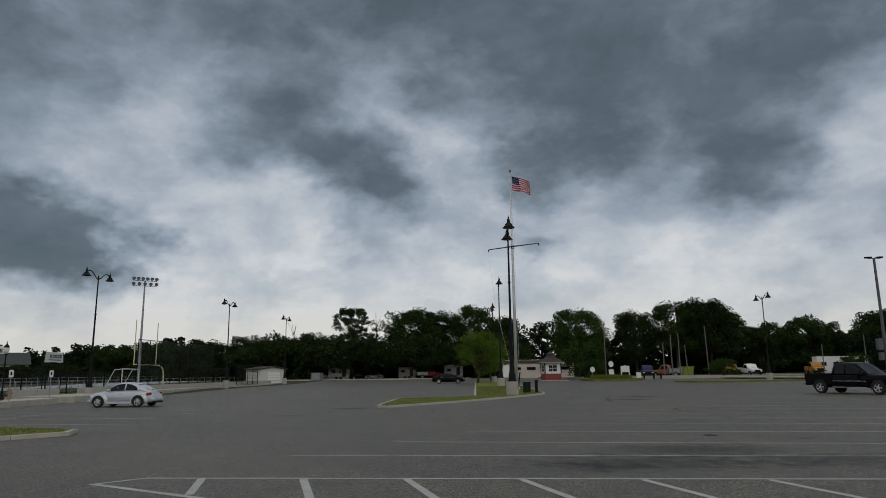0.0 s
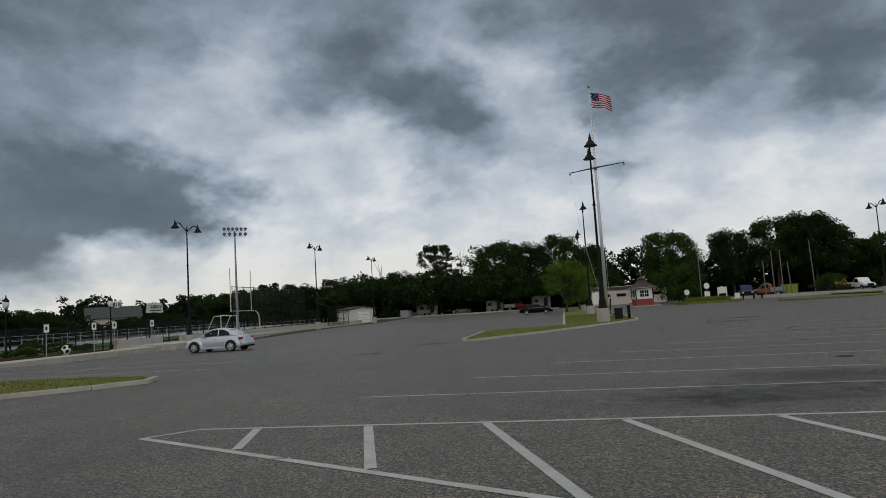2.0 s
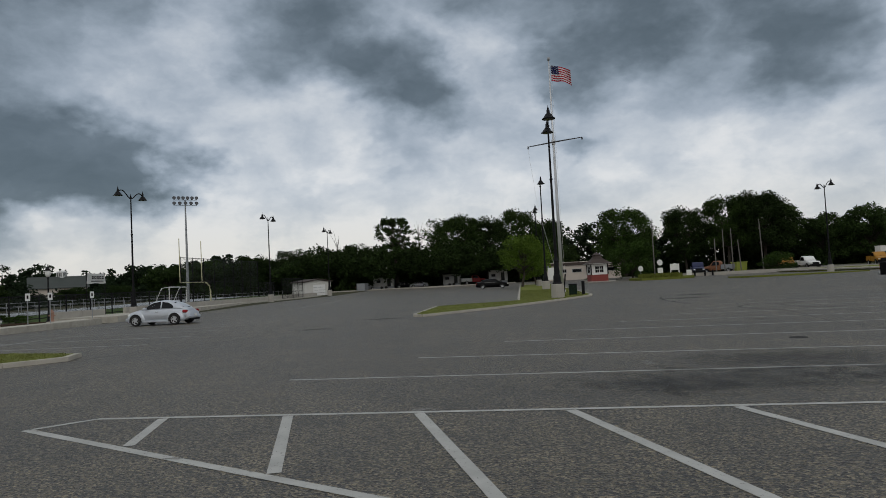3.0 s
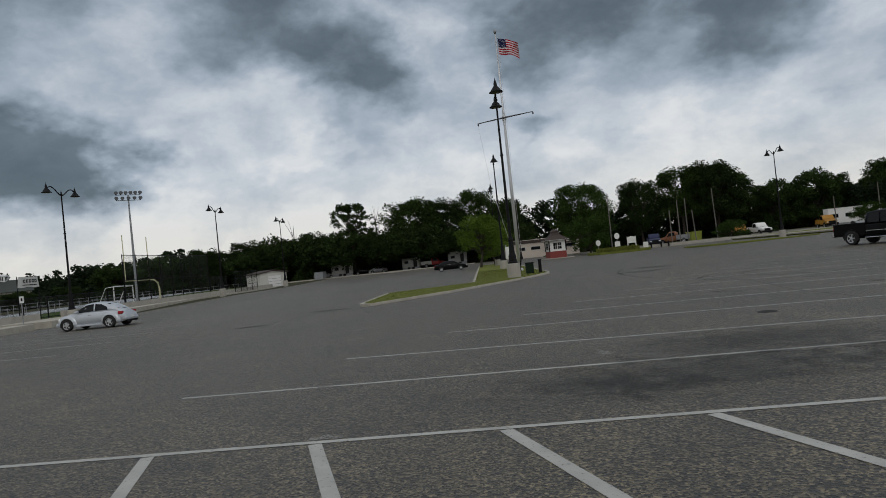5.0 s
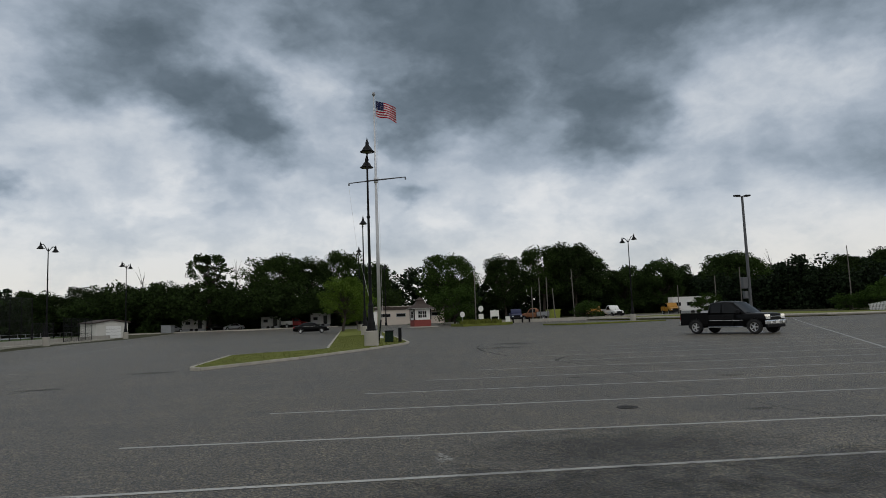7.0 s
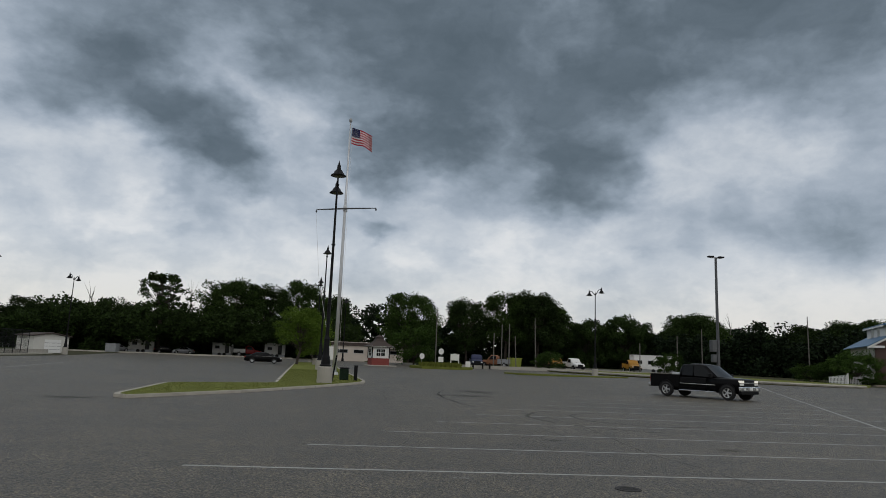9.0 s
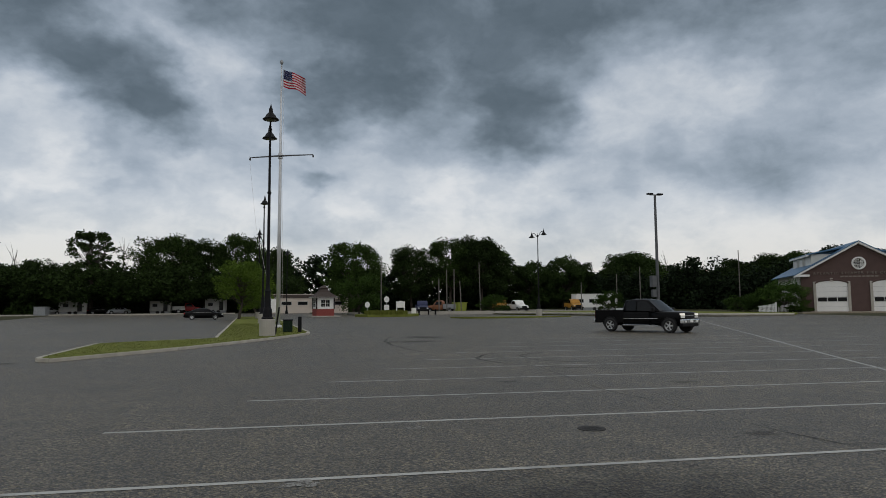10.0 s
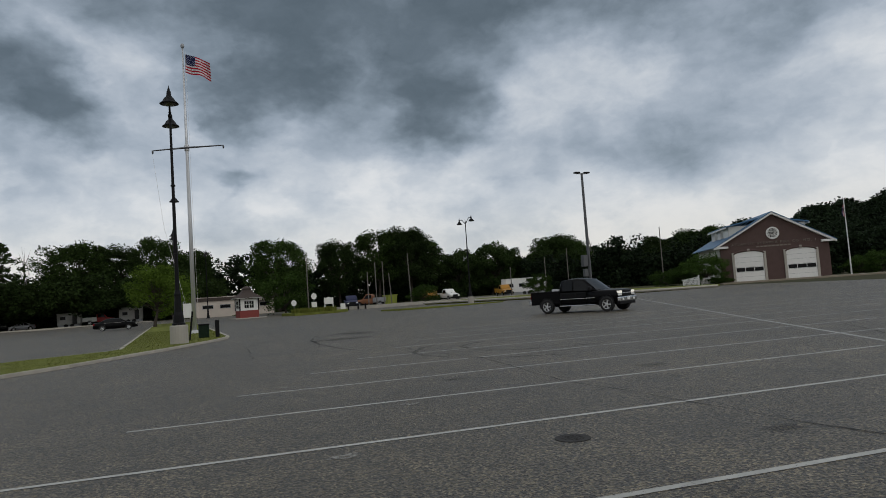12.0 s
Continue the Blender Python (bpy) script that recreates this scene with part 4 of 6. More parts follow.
def pickup(m):
    car = thing("pickup_truck", m, "black extended-cab pickup truck with headlights on, parked", "pickup truck")
    front = [(0.62, 0.46, 1.14, 0.95), (1.2, 0.46, 1.15, 0.965), (2.2, 0.48, 1.12, 0.96), (2.62, 0.5, 1.09, 0.94), (2.74, 0.55, 1.04, 0.90)]
    mid = [(-0.98, 0.42, 1.16, 0.96), (0.62, 0.42, 1.15, 0.965)]
    part("front_body", loft(front, body_ring), BLACKCAR, car, smooth=True)
    part("cab_body", loft(mid, body_ring), BLACKCAR, car)
    cab = [(-1.02, 1.12, 1.62, 0.90, 0.76), (-0.92, 1.12, 1.78, 0.91, 0.77), (-0.5, 1.12, 1.83, 0.92, 0.77), (0.1, 1.12, 1.83, 0.92, 0.77), (0.45, 1.12, 1.77, 0.92, 0.74), (1.0, 1.12, 1.35, 0.90, 0.72), (1.32, 1.10, 1.14, 0.88, 0.70)]
    part("cab", loft(cab, cabin_ring), BLACKCAR, car, smooth=True)
    for s in (-1, 1):
        part("side_window", side_pane(bmesh.new(), [(-0.12, 0.10), (0.98, 0.12), (0.55, 0.82), (0.35, 0.90), (-0.12, 0.90)], s, cab), GLASS, car)
        part("side_window", side_pane(bmesh.new(), [(-0.86, 0.12), (-0.2, 0.10), (-0.2, 0.90), (-0.80, 0.88)], s, cab), GLASS, car)
        part("bed_side", boxes((-2.88, -1.0, s * 0.90 - 0.055, s * 0.90 + 0.055, 0.50, 1.20), bevel=0.03), BLACKCAR, car)
        part("bed_rail", boxes((-2.88, -1.0, s * 0.90 - 0.07, s * 0.90 + 0.07, 1.19, 1.225), bevel=0.01), BLACK, car)
        for x in (-1.83, 1.82):
            arch(car, x, s * 0.968, 0.39, BLACKCAR)
            wheel(car, x, s * 0.89, 0.385, 0.26, 5)
        part("running_board", boxes((-1.0, 1.2, s * 0.95 - 0.08, s * 0.95 + 0.08, 0.36, 0.42), bevel=0.02), CHROME, car, "bright metal running board")
        part("trim_strip", boxes((-0.95, 1.15, s * 0.972 - 0.012, s * 0.972 + 0.012, 0.74, 0.775), bevel=0.005), CHROME, car)
        part("mirror", boxes((0.85, 1.02, s * 1.06 - 0.12, s * 1.06 + 0.12, 1.13, 1.36), bevel=0.04), BLACK, car)
        part("door_handle", boxes((-0.05, 0.12, s * 0.975 - 0.015, s * 0.975 + 0.015, 0.98, 1.02), bevel=0.008), BLACK, car)
        part("headlight", boxes((2.56, 2.765, s * 0.73 - 0.19, s * 0.73 + 0.19, 0.93, 1.05), bevel=0.02), SIDELIGHT, car, "lit headlight")
        part("turn_light", boxes((2.56, 2.76, s * 0.73 - 0.19, s * 0.73 + 0.19, 0.80, 0.91), bevel=0.02), LAMP_CLEAR, car)
        part("tail_light", boxes((-2.91, -2.86, s * 0.86 - 0.07, s * 0.86 + 0.07, 0.78, 1.14), bevel=0.015), LAMP_RED, car, "red tail light")
    part("bed_floor", boxes((-2.86, -1.02, -0.85, 0.85, 0.60, 0.64)), BLACK, car)
    part("bed_front", boxes((-1.06, -0.98, -0.88, 0.88, 0.5, 1.2)), BLACKCAR, car)
    part("tailgate", boxes((-2.90, -2.83, -0.84, 0.84, 0.55, 1.2), bevel=0.02), BLACKCAR, car)
    part("tool_box", boxes((-1.55, -1.08, -0.82, 0.82, 1.08, 1.34), bevel=0.02), ALU, car, "pale metal tool box across the bed")
    part("windscreen", end_pane(1.32, 1.17, 0.80, 0.52, 1.77, 0.66), GLASS, car)
    part("rear_window", end_pane(-1.045, 1.22, 0.68, -0.98, 1.70, 0.64), GLASS, car)
    part("grille", boxes((2.70, 2.755, -0.53, 0.53, 0.78, 1.05), bevel=0.02), BLACK, car)
    part("grille_bar", boxes((2.74, 2.78, -0.55, 0.55, 0.90, 0.95), bevel=0.01), CHROME, car, "bright bar across the grille")
    part("front_bumper", boxes((2.60, 2.92, -0.98, 0.98, 0.50, 0.74), bevel=0.06), CHROME, car, "chrome front bumper")
    part("air_dam", boxes((2.5, 2.82, -0.9, 0.9, 0.34, 0.5), bevel=0.04), BLACK, car)
    part("rear_bumper", boxes((-3.02, -2.88, -0.95, 0.95, 0.48, 0.68), bevel=0.03), CHROME, car)
    part("number_plate", boxes((2.92, 2.935, -0.16, 0.16, 0.56, 0.70)), WHITE, car)
    part("frame", boxes((-2.6, 2.4, -0.45, 0.45, 0.34, 0.48)), BLACK, car)
    for s in (-1, 1):
        part("fog_light", boxes((2.90, 2.93, s * 0.62 - 0.09, s * 0.62 + 0.09, 0.56, 0.66), bevel=0.01), LAMP_CLEAR, car)
    # short front overhang
    for ob in car.children:
        if ob.name.split(".")[0] != "wheel":
            for v in ob.data.vertices:
                if v.co.x > 2.22:
                    v.co.x = 2.22 + (v.co.x - 2.22) * 0.55
    return car


def saloon(m, paint, label, length=4.8, name="car"):
    car = thing(name, m, label, "car")
    k = length / 4.8
    st = [(-2.4 * k, 0.42, 0.78, 0.66), (-2.3 * k, 0.28, 0.98, 0.80), (-1.5 * k, 0.22, 1.0, 0.89), (0, 0.2, 0.97, 0.90), (1.3 * k, 0.22, 0.94, 0.88), (2.1 * k, 0.26, 0.80, 0.80), (2.38 * k, 0.34, 0.62, 0.62)]
    part("body", loft(st, body_ring), paint, car, smooth=True)
    cab = [(-1.75 * k, 0.92, 1.02, 0.74, 0.55), (-1.0 * k, 0.93, 1.38, 0.78, 0.58), (-0.3 * k, 0.93, 1.45, 0.80, 0.60), (0.3 * k, 0.93, 1.42, 0.80, 0.60), (0.8 * k, 0.92, 1.2, 0.79, 0.58), (1.25 * k, 0.9, 0.97, 0.76, 0.56)]
    part("cabin", loft(cab, cabin_ring), paint, car, smooth=True)
    for s in (-1, 1):
        part("side_window", side_pane(bmesh.new(), [(-0.25 * k, 0.12), (0.9 * k, 0.15), (0.65 * k, 0.7), (0.2 * k, 0.9), (-0.25 * k, 0.9)], s, cab), GLASS, car)
        part("side_window", side_pane(bmesh.new(), [(-1.2 * k, 0.15), (-0.33 * k, 0.12), (-0.33 * k, 0.9), (-0.85 * k, 0.85)], s, cab), GLASS, car)
        for x in (-1.4 * k, 1.4 * k):
            arch(car, x, s * 0.905, 0.32, paint)
            wheel(car, x, s * 0.845, 0.32, 0.21, 7)
        part("headlight", boxes((2.02 * k, 2.3 * k, s * 0.62 - 0.14, s * 0.62 + 0.14, 0.60, 0.74), bevel=0.03), LAMP_CLEAR, car)
        part("tail_light", boxes((-2.4 * k, -2.2 * k, s * 0.66 - 0.14, s * 0.66 + 0.14, 0.72, 0.88), bevel=0.03), LAMP_RED, car)
        part("mirror", boxes((0.7 * k, 0.86 * k, s * 0.95 - 0.1, s * 0.95 + 0.1, 0.93, 1.06), bevel=0.03), paint, car)
        part("trim_strip", boxes((-1.2 * k, 1.0 * k, s * 0.90 - 0.01, s * 0.90 + 0.012, 0.915, 0.935)), CHROME, car)
    part("windscreen", end_pane(1.24 * k, 0.98, 0.7, 0.5 * k, 1.38, 0.54), GLASS, car)
    part("rear_window", end_pane(-1.74 * k, 1.03, 0.6, -1.05 * k, 1.36, 0.52), GLASS, car)
    part("front_bumper", boxes((2.2 * k, 2.42 * k, -0.72, 0.72, 0.30, 0.52), bevel=0.06), paint, car)
    part("rear_bumper", boxes((-2.43 * k, -2.2 * k, -0.76, 0.76, 0.32, 0.58), bevel=0.06), paint, car)
    return car


def truck(m, paint, label, name="truck", box_paint=None):
    """A work truck: cab, hood, load body, wheels."""
    t = thing(name, m, label, "truck", "work vehicles by the far trees")
    part("chassis", boxes((-2.8, 2.6, -0.5, 0.5, 0.45, 0.65)), BLACK, t)
    part("hood", loft([(1.2, 0.6, 1.35, 0.95), (2.4, 0.62, 1.2, 0.92), (2.7, 0.7, 1.1, 0.85)], body_ring), paint, t, smooth=True)
    part("cab_body", loft([(-0.5, 0.55, 1.4, 0.98), (1.2, 0.55, 1.38, 0.98)], body_ring), paint, t)
    cab = [(-0.5, 1.35, 2.0, 0.95, 0.85), (-0.2, 1.35, 2.15, 0.95, 0.85), (0.6, 1.35, 2.12, 0.95, 0.84), (1.3, 1.33, 1.4, 0.93, 0.8)]
    part("cab", loft(cab, cabin_ring), paint, t, smooth=True)
    part("load_body", boxes((-2.9, -0.6, -1.0, 1.0, 0.7, 1.5), bevel=0.03), box_paint or paint, t)
    part("windscreen", end_pane(1.31, 1.42, 0.85, 0.65, 2.05, 0.75), GLASS, t)
    part("bumper", boxes((2.65, 2.85, -0.95, 0.95, 0.5, 0.75), bevel=0.04), BLACK, t)
    part("grille", boxes((2.66, 2.74, -0.5, 0.5, 0.75, 1.1), bevel=0.02), BLACK, t)
    for s in (-1, 1):
        part("side_window", side_pane(bmesh.new(), [(-0.35, 0.1), (0.95, 0.12), (0.6, 0.85), (-0.35, 0.9)], s, cab), GLASS, t)
        part("headlight", boxes((2.6, 2.73, s * 0.7 - 0.13, s * 0.7 + 0.13, 0.85, 1.02), bevel=0.02), LAMP_CLEAR, t)
        for x in (-1.8, 1.8):
            arch(t, x, s * 0.985, 0.42, BLACK)
            wheel(t, x, s * 0.905, 0.42, 0.27, 6)
    return t


beetle(pose(-21.3, 32.0, grade(-21.3, 32.0) - 0.0, 0, 0, 180))
pickup(pose(24.2, 31.8, grade(24.2, 31.8), 0, 0, -63.5))
saloon(pose(-3.0, 89.5, 0.0, 0, 0, 2), BLACKCAR, "black four-door saloon parked beside the grass island")
YELLOW = material("yellow_truck_paint", (0.38, 0.18, 0.015), 0.4, vary=0.1)
truck(pose(46.3, 112, grade(45.6, 112), 0, 0, -100), YELLOW, "yellow work truck by the far trees")
truck(pose(49.2, 111, grade(48.5, 111), 0, 0, -85), WHITE, "white pickup truck by the far trees")
truck(pose(60.5, 111, grade(60, 111), 0, 0, -100), YELLOW, "yellow work truck by the far trees")
for x, y, a, mat, lab in ((-26.2, 146.5, 20, BLACKCAR, "dark car under the trees"), (-23.0, 147.5, 200, SILVER, "pale car under the trees"), (-34.6, 143.5, 30, STEEL, "grey car under the trees")):
    saloon(pose(x, y, grade(x, y), 0, 0, a), mat, lab, 4.6)
REDV = material("red_truck_paint", (0.32, 0.02, 0.02), 0.4, vary=0.1)
truck(pose(-9.5, 144.5, grade(-9.5, 144.5), 0, 0, 10), REDV, "red truck with a white load under the trees", box_paint=WHITE)


# ---- west side: walk, wall, fences, sports field ----
def slab(name, outline, z0, z1, mat, label, category):
    return tagged(part(name, prism(outline, z0, z1), mat), label, category, kind="structure")


slab("sidewalk", [(-28.6, -20), (-28.6, 24), (-29.8, 38.5), (-32.2, 39.5), (-33.4, -20)], -0.5, 0.06, KERB, "pale concrete walk along the car park", "sidewalk")
slab("planting_bed", [(-31.6, 16), (-31.2, 34.5), (-34.4, 34.5), (-34.4, 16)], -0.4, 0.14, MULCH, "brown mulched planting bed", "flower bed")
slab("verge", [(-29.5, 40), (-33.6, 74), (-33.2, 104), (-35.0, 104), (-35.0, 40)], -0.5, 0.12, KERB, "worn concrete strip beside the low wall", "kerb")
for i in range(22):
    y = 40.2 + i * 3.0
    if abs(y + 1.5 - 48.2) < 1.2:
        continue
    bm = boxes((-34.9, -34.6, y, y + 2.98, 0, 0.62 + random.uniform(-0.01, 0.01)), bevel=0.015)
    tagged(part("wall_west", bm, CONCRETE), "low pale concrete retaining wall", "wall", kind="structure")

# bed planting
for i in range(11):
    x, y = -33.2 + 0.7 * math.sin(i * 2.1), 17 + i * 1.65
    tree("shrub", x, y, 0.75 + 0.2 * math.sin(i * 1.7), 0.28, i * 40, "shrub", "low dark green shrub in a mulched bed", base=0.16)


def fence(x, y0, y1, height, label, step=3.0, panel=True, rails=2, post_r=0.055, mat=None):
    mat = mat or BLACK
    f = thing("fence", pose(x, y0, grade(x, y0)), label, "fence")
    n = max(1, round((y1 - y0) / step))
    for i in range(n + 1):
        part("post", tube([(0, (y1 - y0) * i / n, -0.2), (0, (y1 - y0) * i / n, height + 0.08)], post_r, 8), mat, f)
    for k in range(rails):
        z = height * (1 - k / max(1, rails - 0.85))
        part("rail", tube([(0, 0, z), (0, y1 - y0, z)], post_r * 0.7, 6), mat, f)
    if panel:
        bm = bmesh.new()
        vs = [bm.verts.new((0.03, y, z)) for y, z in ((0, 0.05), (y1 - y0, 0.05), (y1 - y0, height), (0, height))]
        bm.faces.new(vs)
        part("chain_link", bm, CHAIN, f, "black chain-link mesh")
    return f


fence(-35.4, 12, 60.5, 1.95, "black chain-link fence with a top rail beside the field")
fence(-35.4, 60.7, 82, 5.7, "tall black chain-link backstop fence", 2.6, rails=3, post_r=0.05)
fence(-35.4, 82.2, 88, 2.6, "black chain-link fence with a top rail beside the field", 2.6)
fence(-34.2, 88.0, 97.5, 3.1, "black chain-link cage beside the storage shed", 2.3, rails=4, post_r=0.045)
LIGHTGREY = material("light_grey_rail", (0.30, 0.31, 0.32), 0.6, vary=0.1)
fence(-57, 10, 150, 1.1, "grey metal rail fence along the running track", 3.0, False, 2, 0.045, LIGHTGREY)
fence(-76, 10, 150, 1.5, "grey metal rail fence beyond the running track", 3.0, False, 3, 0.045, LIGHTGREY)
TRACK = material("track_surface", (0.33, 0.35, 0.37), 0.9, vary=0.12, scale=0.4, grain=0.1)
tagged(sheet("running_track", [-75, -70, -64, -58.5], list(range(0, 151, 5)), TRACK, 0.02), "pale grey running track", "running track")


def banner(y, z):
    b = thing("banner", pose(-35.36, y, 0, 0, 0, 0), "white banner with dark lettering on two fence posts", "banner")
    bm = bmesh.new()
    n = 10
    lo = [bm.verts.new((0.05 + 0.05 * math.sin(i * 0.9), i / n * 2.6, z - 0.03 * math.sin(i))) for i in range(n + 1)]
    hi = [bm.verts.new((0.05 + 0.05 * math.sin(i * 0.9 + 0.6), 0.12 + i / n * 2.35, z + 0.85)) for i in range(n + 1)]
    for i in range(n):
        bm.faces.new((lo[i], lo[i + 1], hi[i + 1], hi[i]))
    bmesh.ops.solidify(bm, geom=bm.faces[:], thickness=0.01)
    part("cloth", bm, WHITE, b)
    for i in range(5):
        part("lettering", boxes((0.12, 0.13, 0.62 + i * 0.34, 0.62 + i * 0.34 + 0.24, z + 0.38, z + 0.64)), BLACK, b)
        part("lettering", boxes((0.122, 0.135, 0.70 + i * 0.34, 0.70 + i * 0.34 + 0.09, z + 0.46, z + 0.56)), WHITE, b)
    part("lettering", boxes((0.12, 0.13, 0.5, 2.2, z + 0.16, z + 0.23)), BLACK, b)
    for y2 in (0.05, 2.55):
        part("pole", tube([(0, y2, -0.05), (0, y2, z + 0.9)], 0.035, 8), BLACK, b)


banner(44.8, 2.85)


def parking_sign(x, y):
    s = thing("parking_sign", pose(x, y, 0.1, 0, 0, 62), "small white parking sign on a metal post", "sign", "parking signs on the walk")
    part("post", boxes((-0.025, 0.025, -0.02, 0.02, -0.1, 2.0)), STEEL, s)
    part("plate", boxes((-0.15, 0.15, -0.035, -0.022, 1.5, 1.98), bevel=0.005), WHITE, s)
    part("symbol", boxes((-0.06, 0.05, -0.041, -0.036, 1.64, 1.86)), BLACK, s)
    return s


for x, y in ((-29.8, 26.9), (-30.3, 31.7), (-29.8, 33.1), (-30.6, 38.6), (-29.0, 18.8)):
    parking_sign(x, y)

ball = thing("soccer_ball_bollard", pose(-31.2, 30.2, 0.10), "large black and white ball-shaped bollard on the walk", "bollard")
bm = bmesh.new()
bmesh.ops.create_icosphere(bm, subdivisions=3, radius=0.28)
bmesh.ops.translate(bm, vec=(0, 0, 0.33), verts=bm.verts)
part("ball", bm, WHITE, ball, smooth=True)
ico = bmesh.new()
bmesh.ops.create_icosphere(ico, subdivisions=1, radius=0.333)
dirs = [v.co.normalized() for v in ico.verts]
ico.free()
for d in dirs:
    bm = bmesh.new()
    u = d.cross(Vector((0.3, 0.5, 0.8))).normalized()
    w = d.cross(u)
    vs = [bm.verts.new(Vector((0, 0, 0.33)) + (d + 0.44 * (math.cos(k * 1.2566) * u + math.sin(k * 1.2566) * w)).normalized() * 0.314) for k in range(5)]
    bm.faces.new(vs)
    part("patch", bm, BLACK, ball)
part("foot", lathe([(0.2, 0.0), (0.2, 0.05), (0.12, 0.08)], 14), CONCRETE, ball)

hyd = thing("fire_hydrant", pose(-31.2, 35.1, 0.10), "orange-pink fire hydrant on the walk", "fire hydrant")
HYD = material("hydrant_paint", (0.30, 0.17, 0.12), 0.5, vary=0.15)
part("barrel", lathe([(0.16, 0), (0.16, 0.06), (0.11, 0.1), (0.11, 0.55), (0.14, 0.58), (0.14, 0.62), (0.10, 0.72), (0.03, 0.80), (0.03, 0.86)], 14), HYD, hyd)
part("nozzle", tube([(-0.22, 0, 0.42), (0.22, 0, 0.42)], 0.06, 10), HYD, hyd)

# goal frames and field lights
goal = thing("soccer_goal", pose(-42.5, 71.0, 0, 0, 0, 12), "white tubular soccer goal without a net", "goal")
for y in (0, 7.3):
    part("post", tube([(0, y, 0), (0, y, 2.5)], 0.07, 8), WHITE, goal)
    part("stay", tube([(0, y, 2.5), (-0.9, y, 2.4), (-2.0, y, 0.05)], 0.045, 8), WHITE, goal)
    part("ground_bar", tube([(0, y, 0.05), (-2.0, y, 0.05)], 0.045, 8), WHITE, goal)
part("crossbar", tube([(0, 0, 2.5), (0, 7.3, 2.5)], 0.07, 8), WHITE, goal)
part("back_bar", tube([(-2.0, 0, 0.05), (-2.0, 7.3, 0.05)], 0.045, 8), WHITE, goal)

CREAM = material("cream_paint", (0.62, 0.58, 0.36), 0.5, vary=0.08)
gp = thing("goal_post", pose(-44.5, 77.5, 0, 0, 0, 0), "cream football goal post with a gooseneck", "goal post")
part("crossbar", tube([(0, 0, 3.15), (0, 6.2, 3.15)], 0.09, 10), CREAM, gp)
for y in (0, 6.2):
    part("upright", tube([(0, y, 3.15), (0, y, 9.1)], 0.06, 8), CREAM, gp)
part("gooseneck", tube([(0, 6.2, 3.15), (0.3, 6.9, 3.05), (0.5, 7.4, 2.6), (0.55, 7.6, 1.8), (0.55, 7.6, -0.2)], 0.11, 10), CREAM, gp)

st = thing("stadium_light", pose(-55.2, 100, 0, 0, 0, 35), "tall stadium light mast with two rows of floodlights", "floodlight")
part("mast", tube([(0, 0, -0.3), (0, 0, 17.6)], [0.26, 0.11], 10), STEEL, st)
for z, n in ((17.9, 6), (17.0, 5)):
    part("beam", tube([(-1.9, 0, z - 0.25), (1.9, 0, z - 0.25)], 0.05, 6), STEEL, st)
    for i in range(n):
        x = -1.8 + 3.6 * i / (n - 1)
        bm = lathe([(0.05, -0.22), (0.2, -0.1), (0.30, 0.16), (0.31, 0.2), (0.28, 0.19)], 12)
        bmesh.ops.rotate(bm, cent=(0, 0, 0), matrix=Matrix.Rotation(radians(65), 3, "X"), verts=bm.verts)
        bmesh.ops.translate(bm, vec=(x, -0.2, z), verts=bm.verts)
        part("floodlight", bm, YARD, st)


# ---- buildings ----
ROOF = material("shingle_roof", (0.06, 0.046, 0.04), 0.9, vary=0.25, scale=1.5, grain=0.3, grain_scale=20)
ROOF_GREY = material("grey_roof", (0.05, 0.058, 0.053), 0.9, vary=0.2, scale=0.5, grain=0.2, grain_scale=12)
SIDING = material("pale_siding", (0.55, 0.54, 0.50), 0.7, vary=0.12, scale=1.0, grain=0.06)
BEIGE = material("beige_wall", (0.52, 0.46, 0.40), 0.85, vary=0.15, scale=0.6, grain=0.08)
DARKGLASS = material("window_glass", (0.008, 0.009, 0.010), 0.12, vary=0.2, spec=0.15)


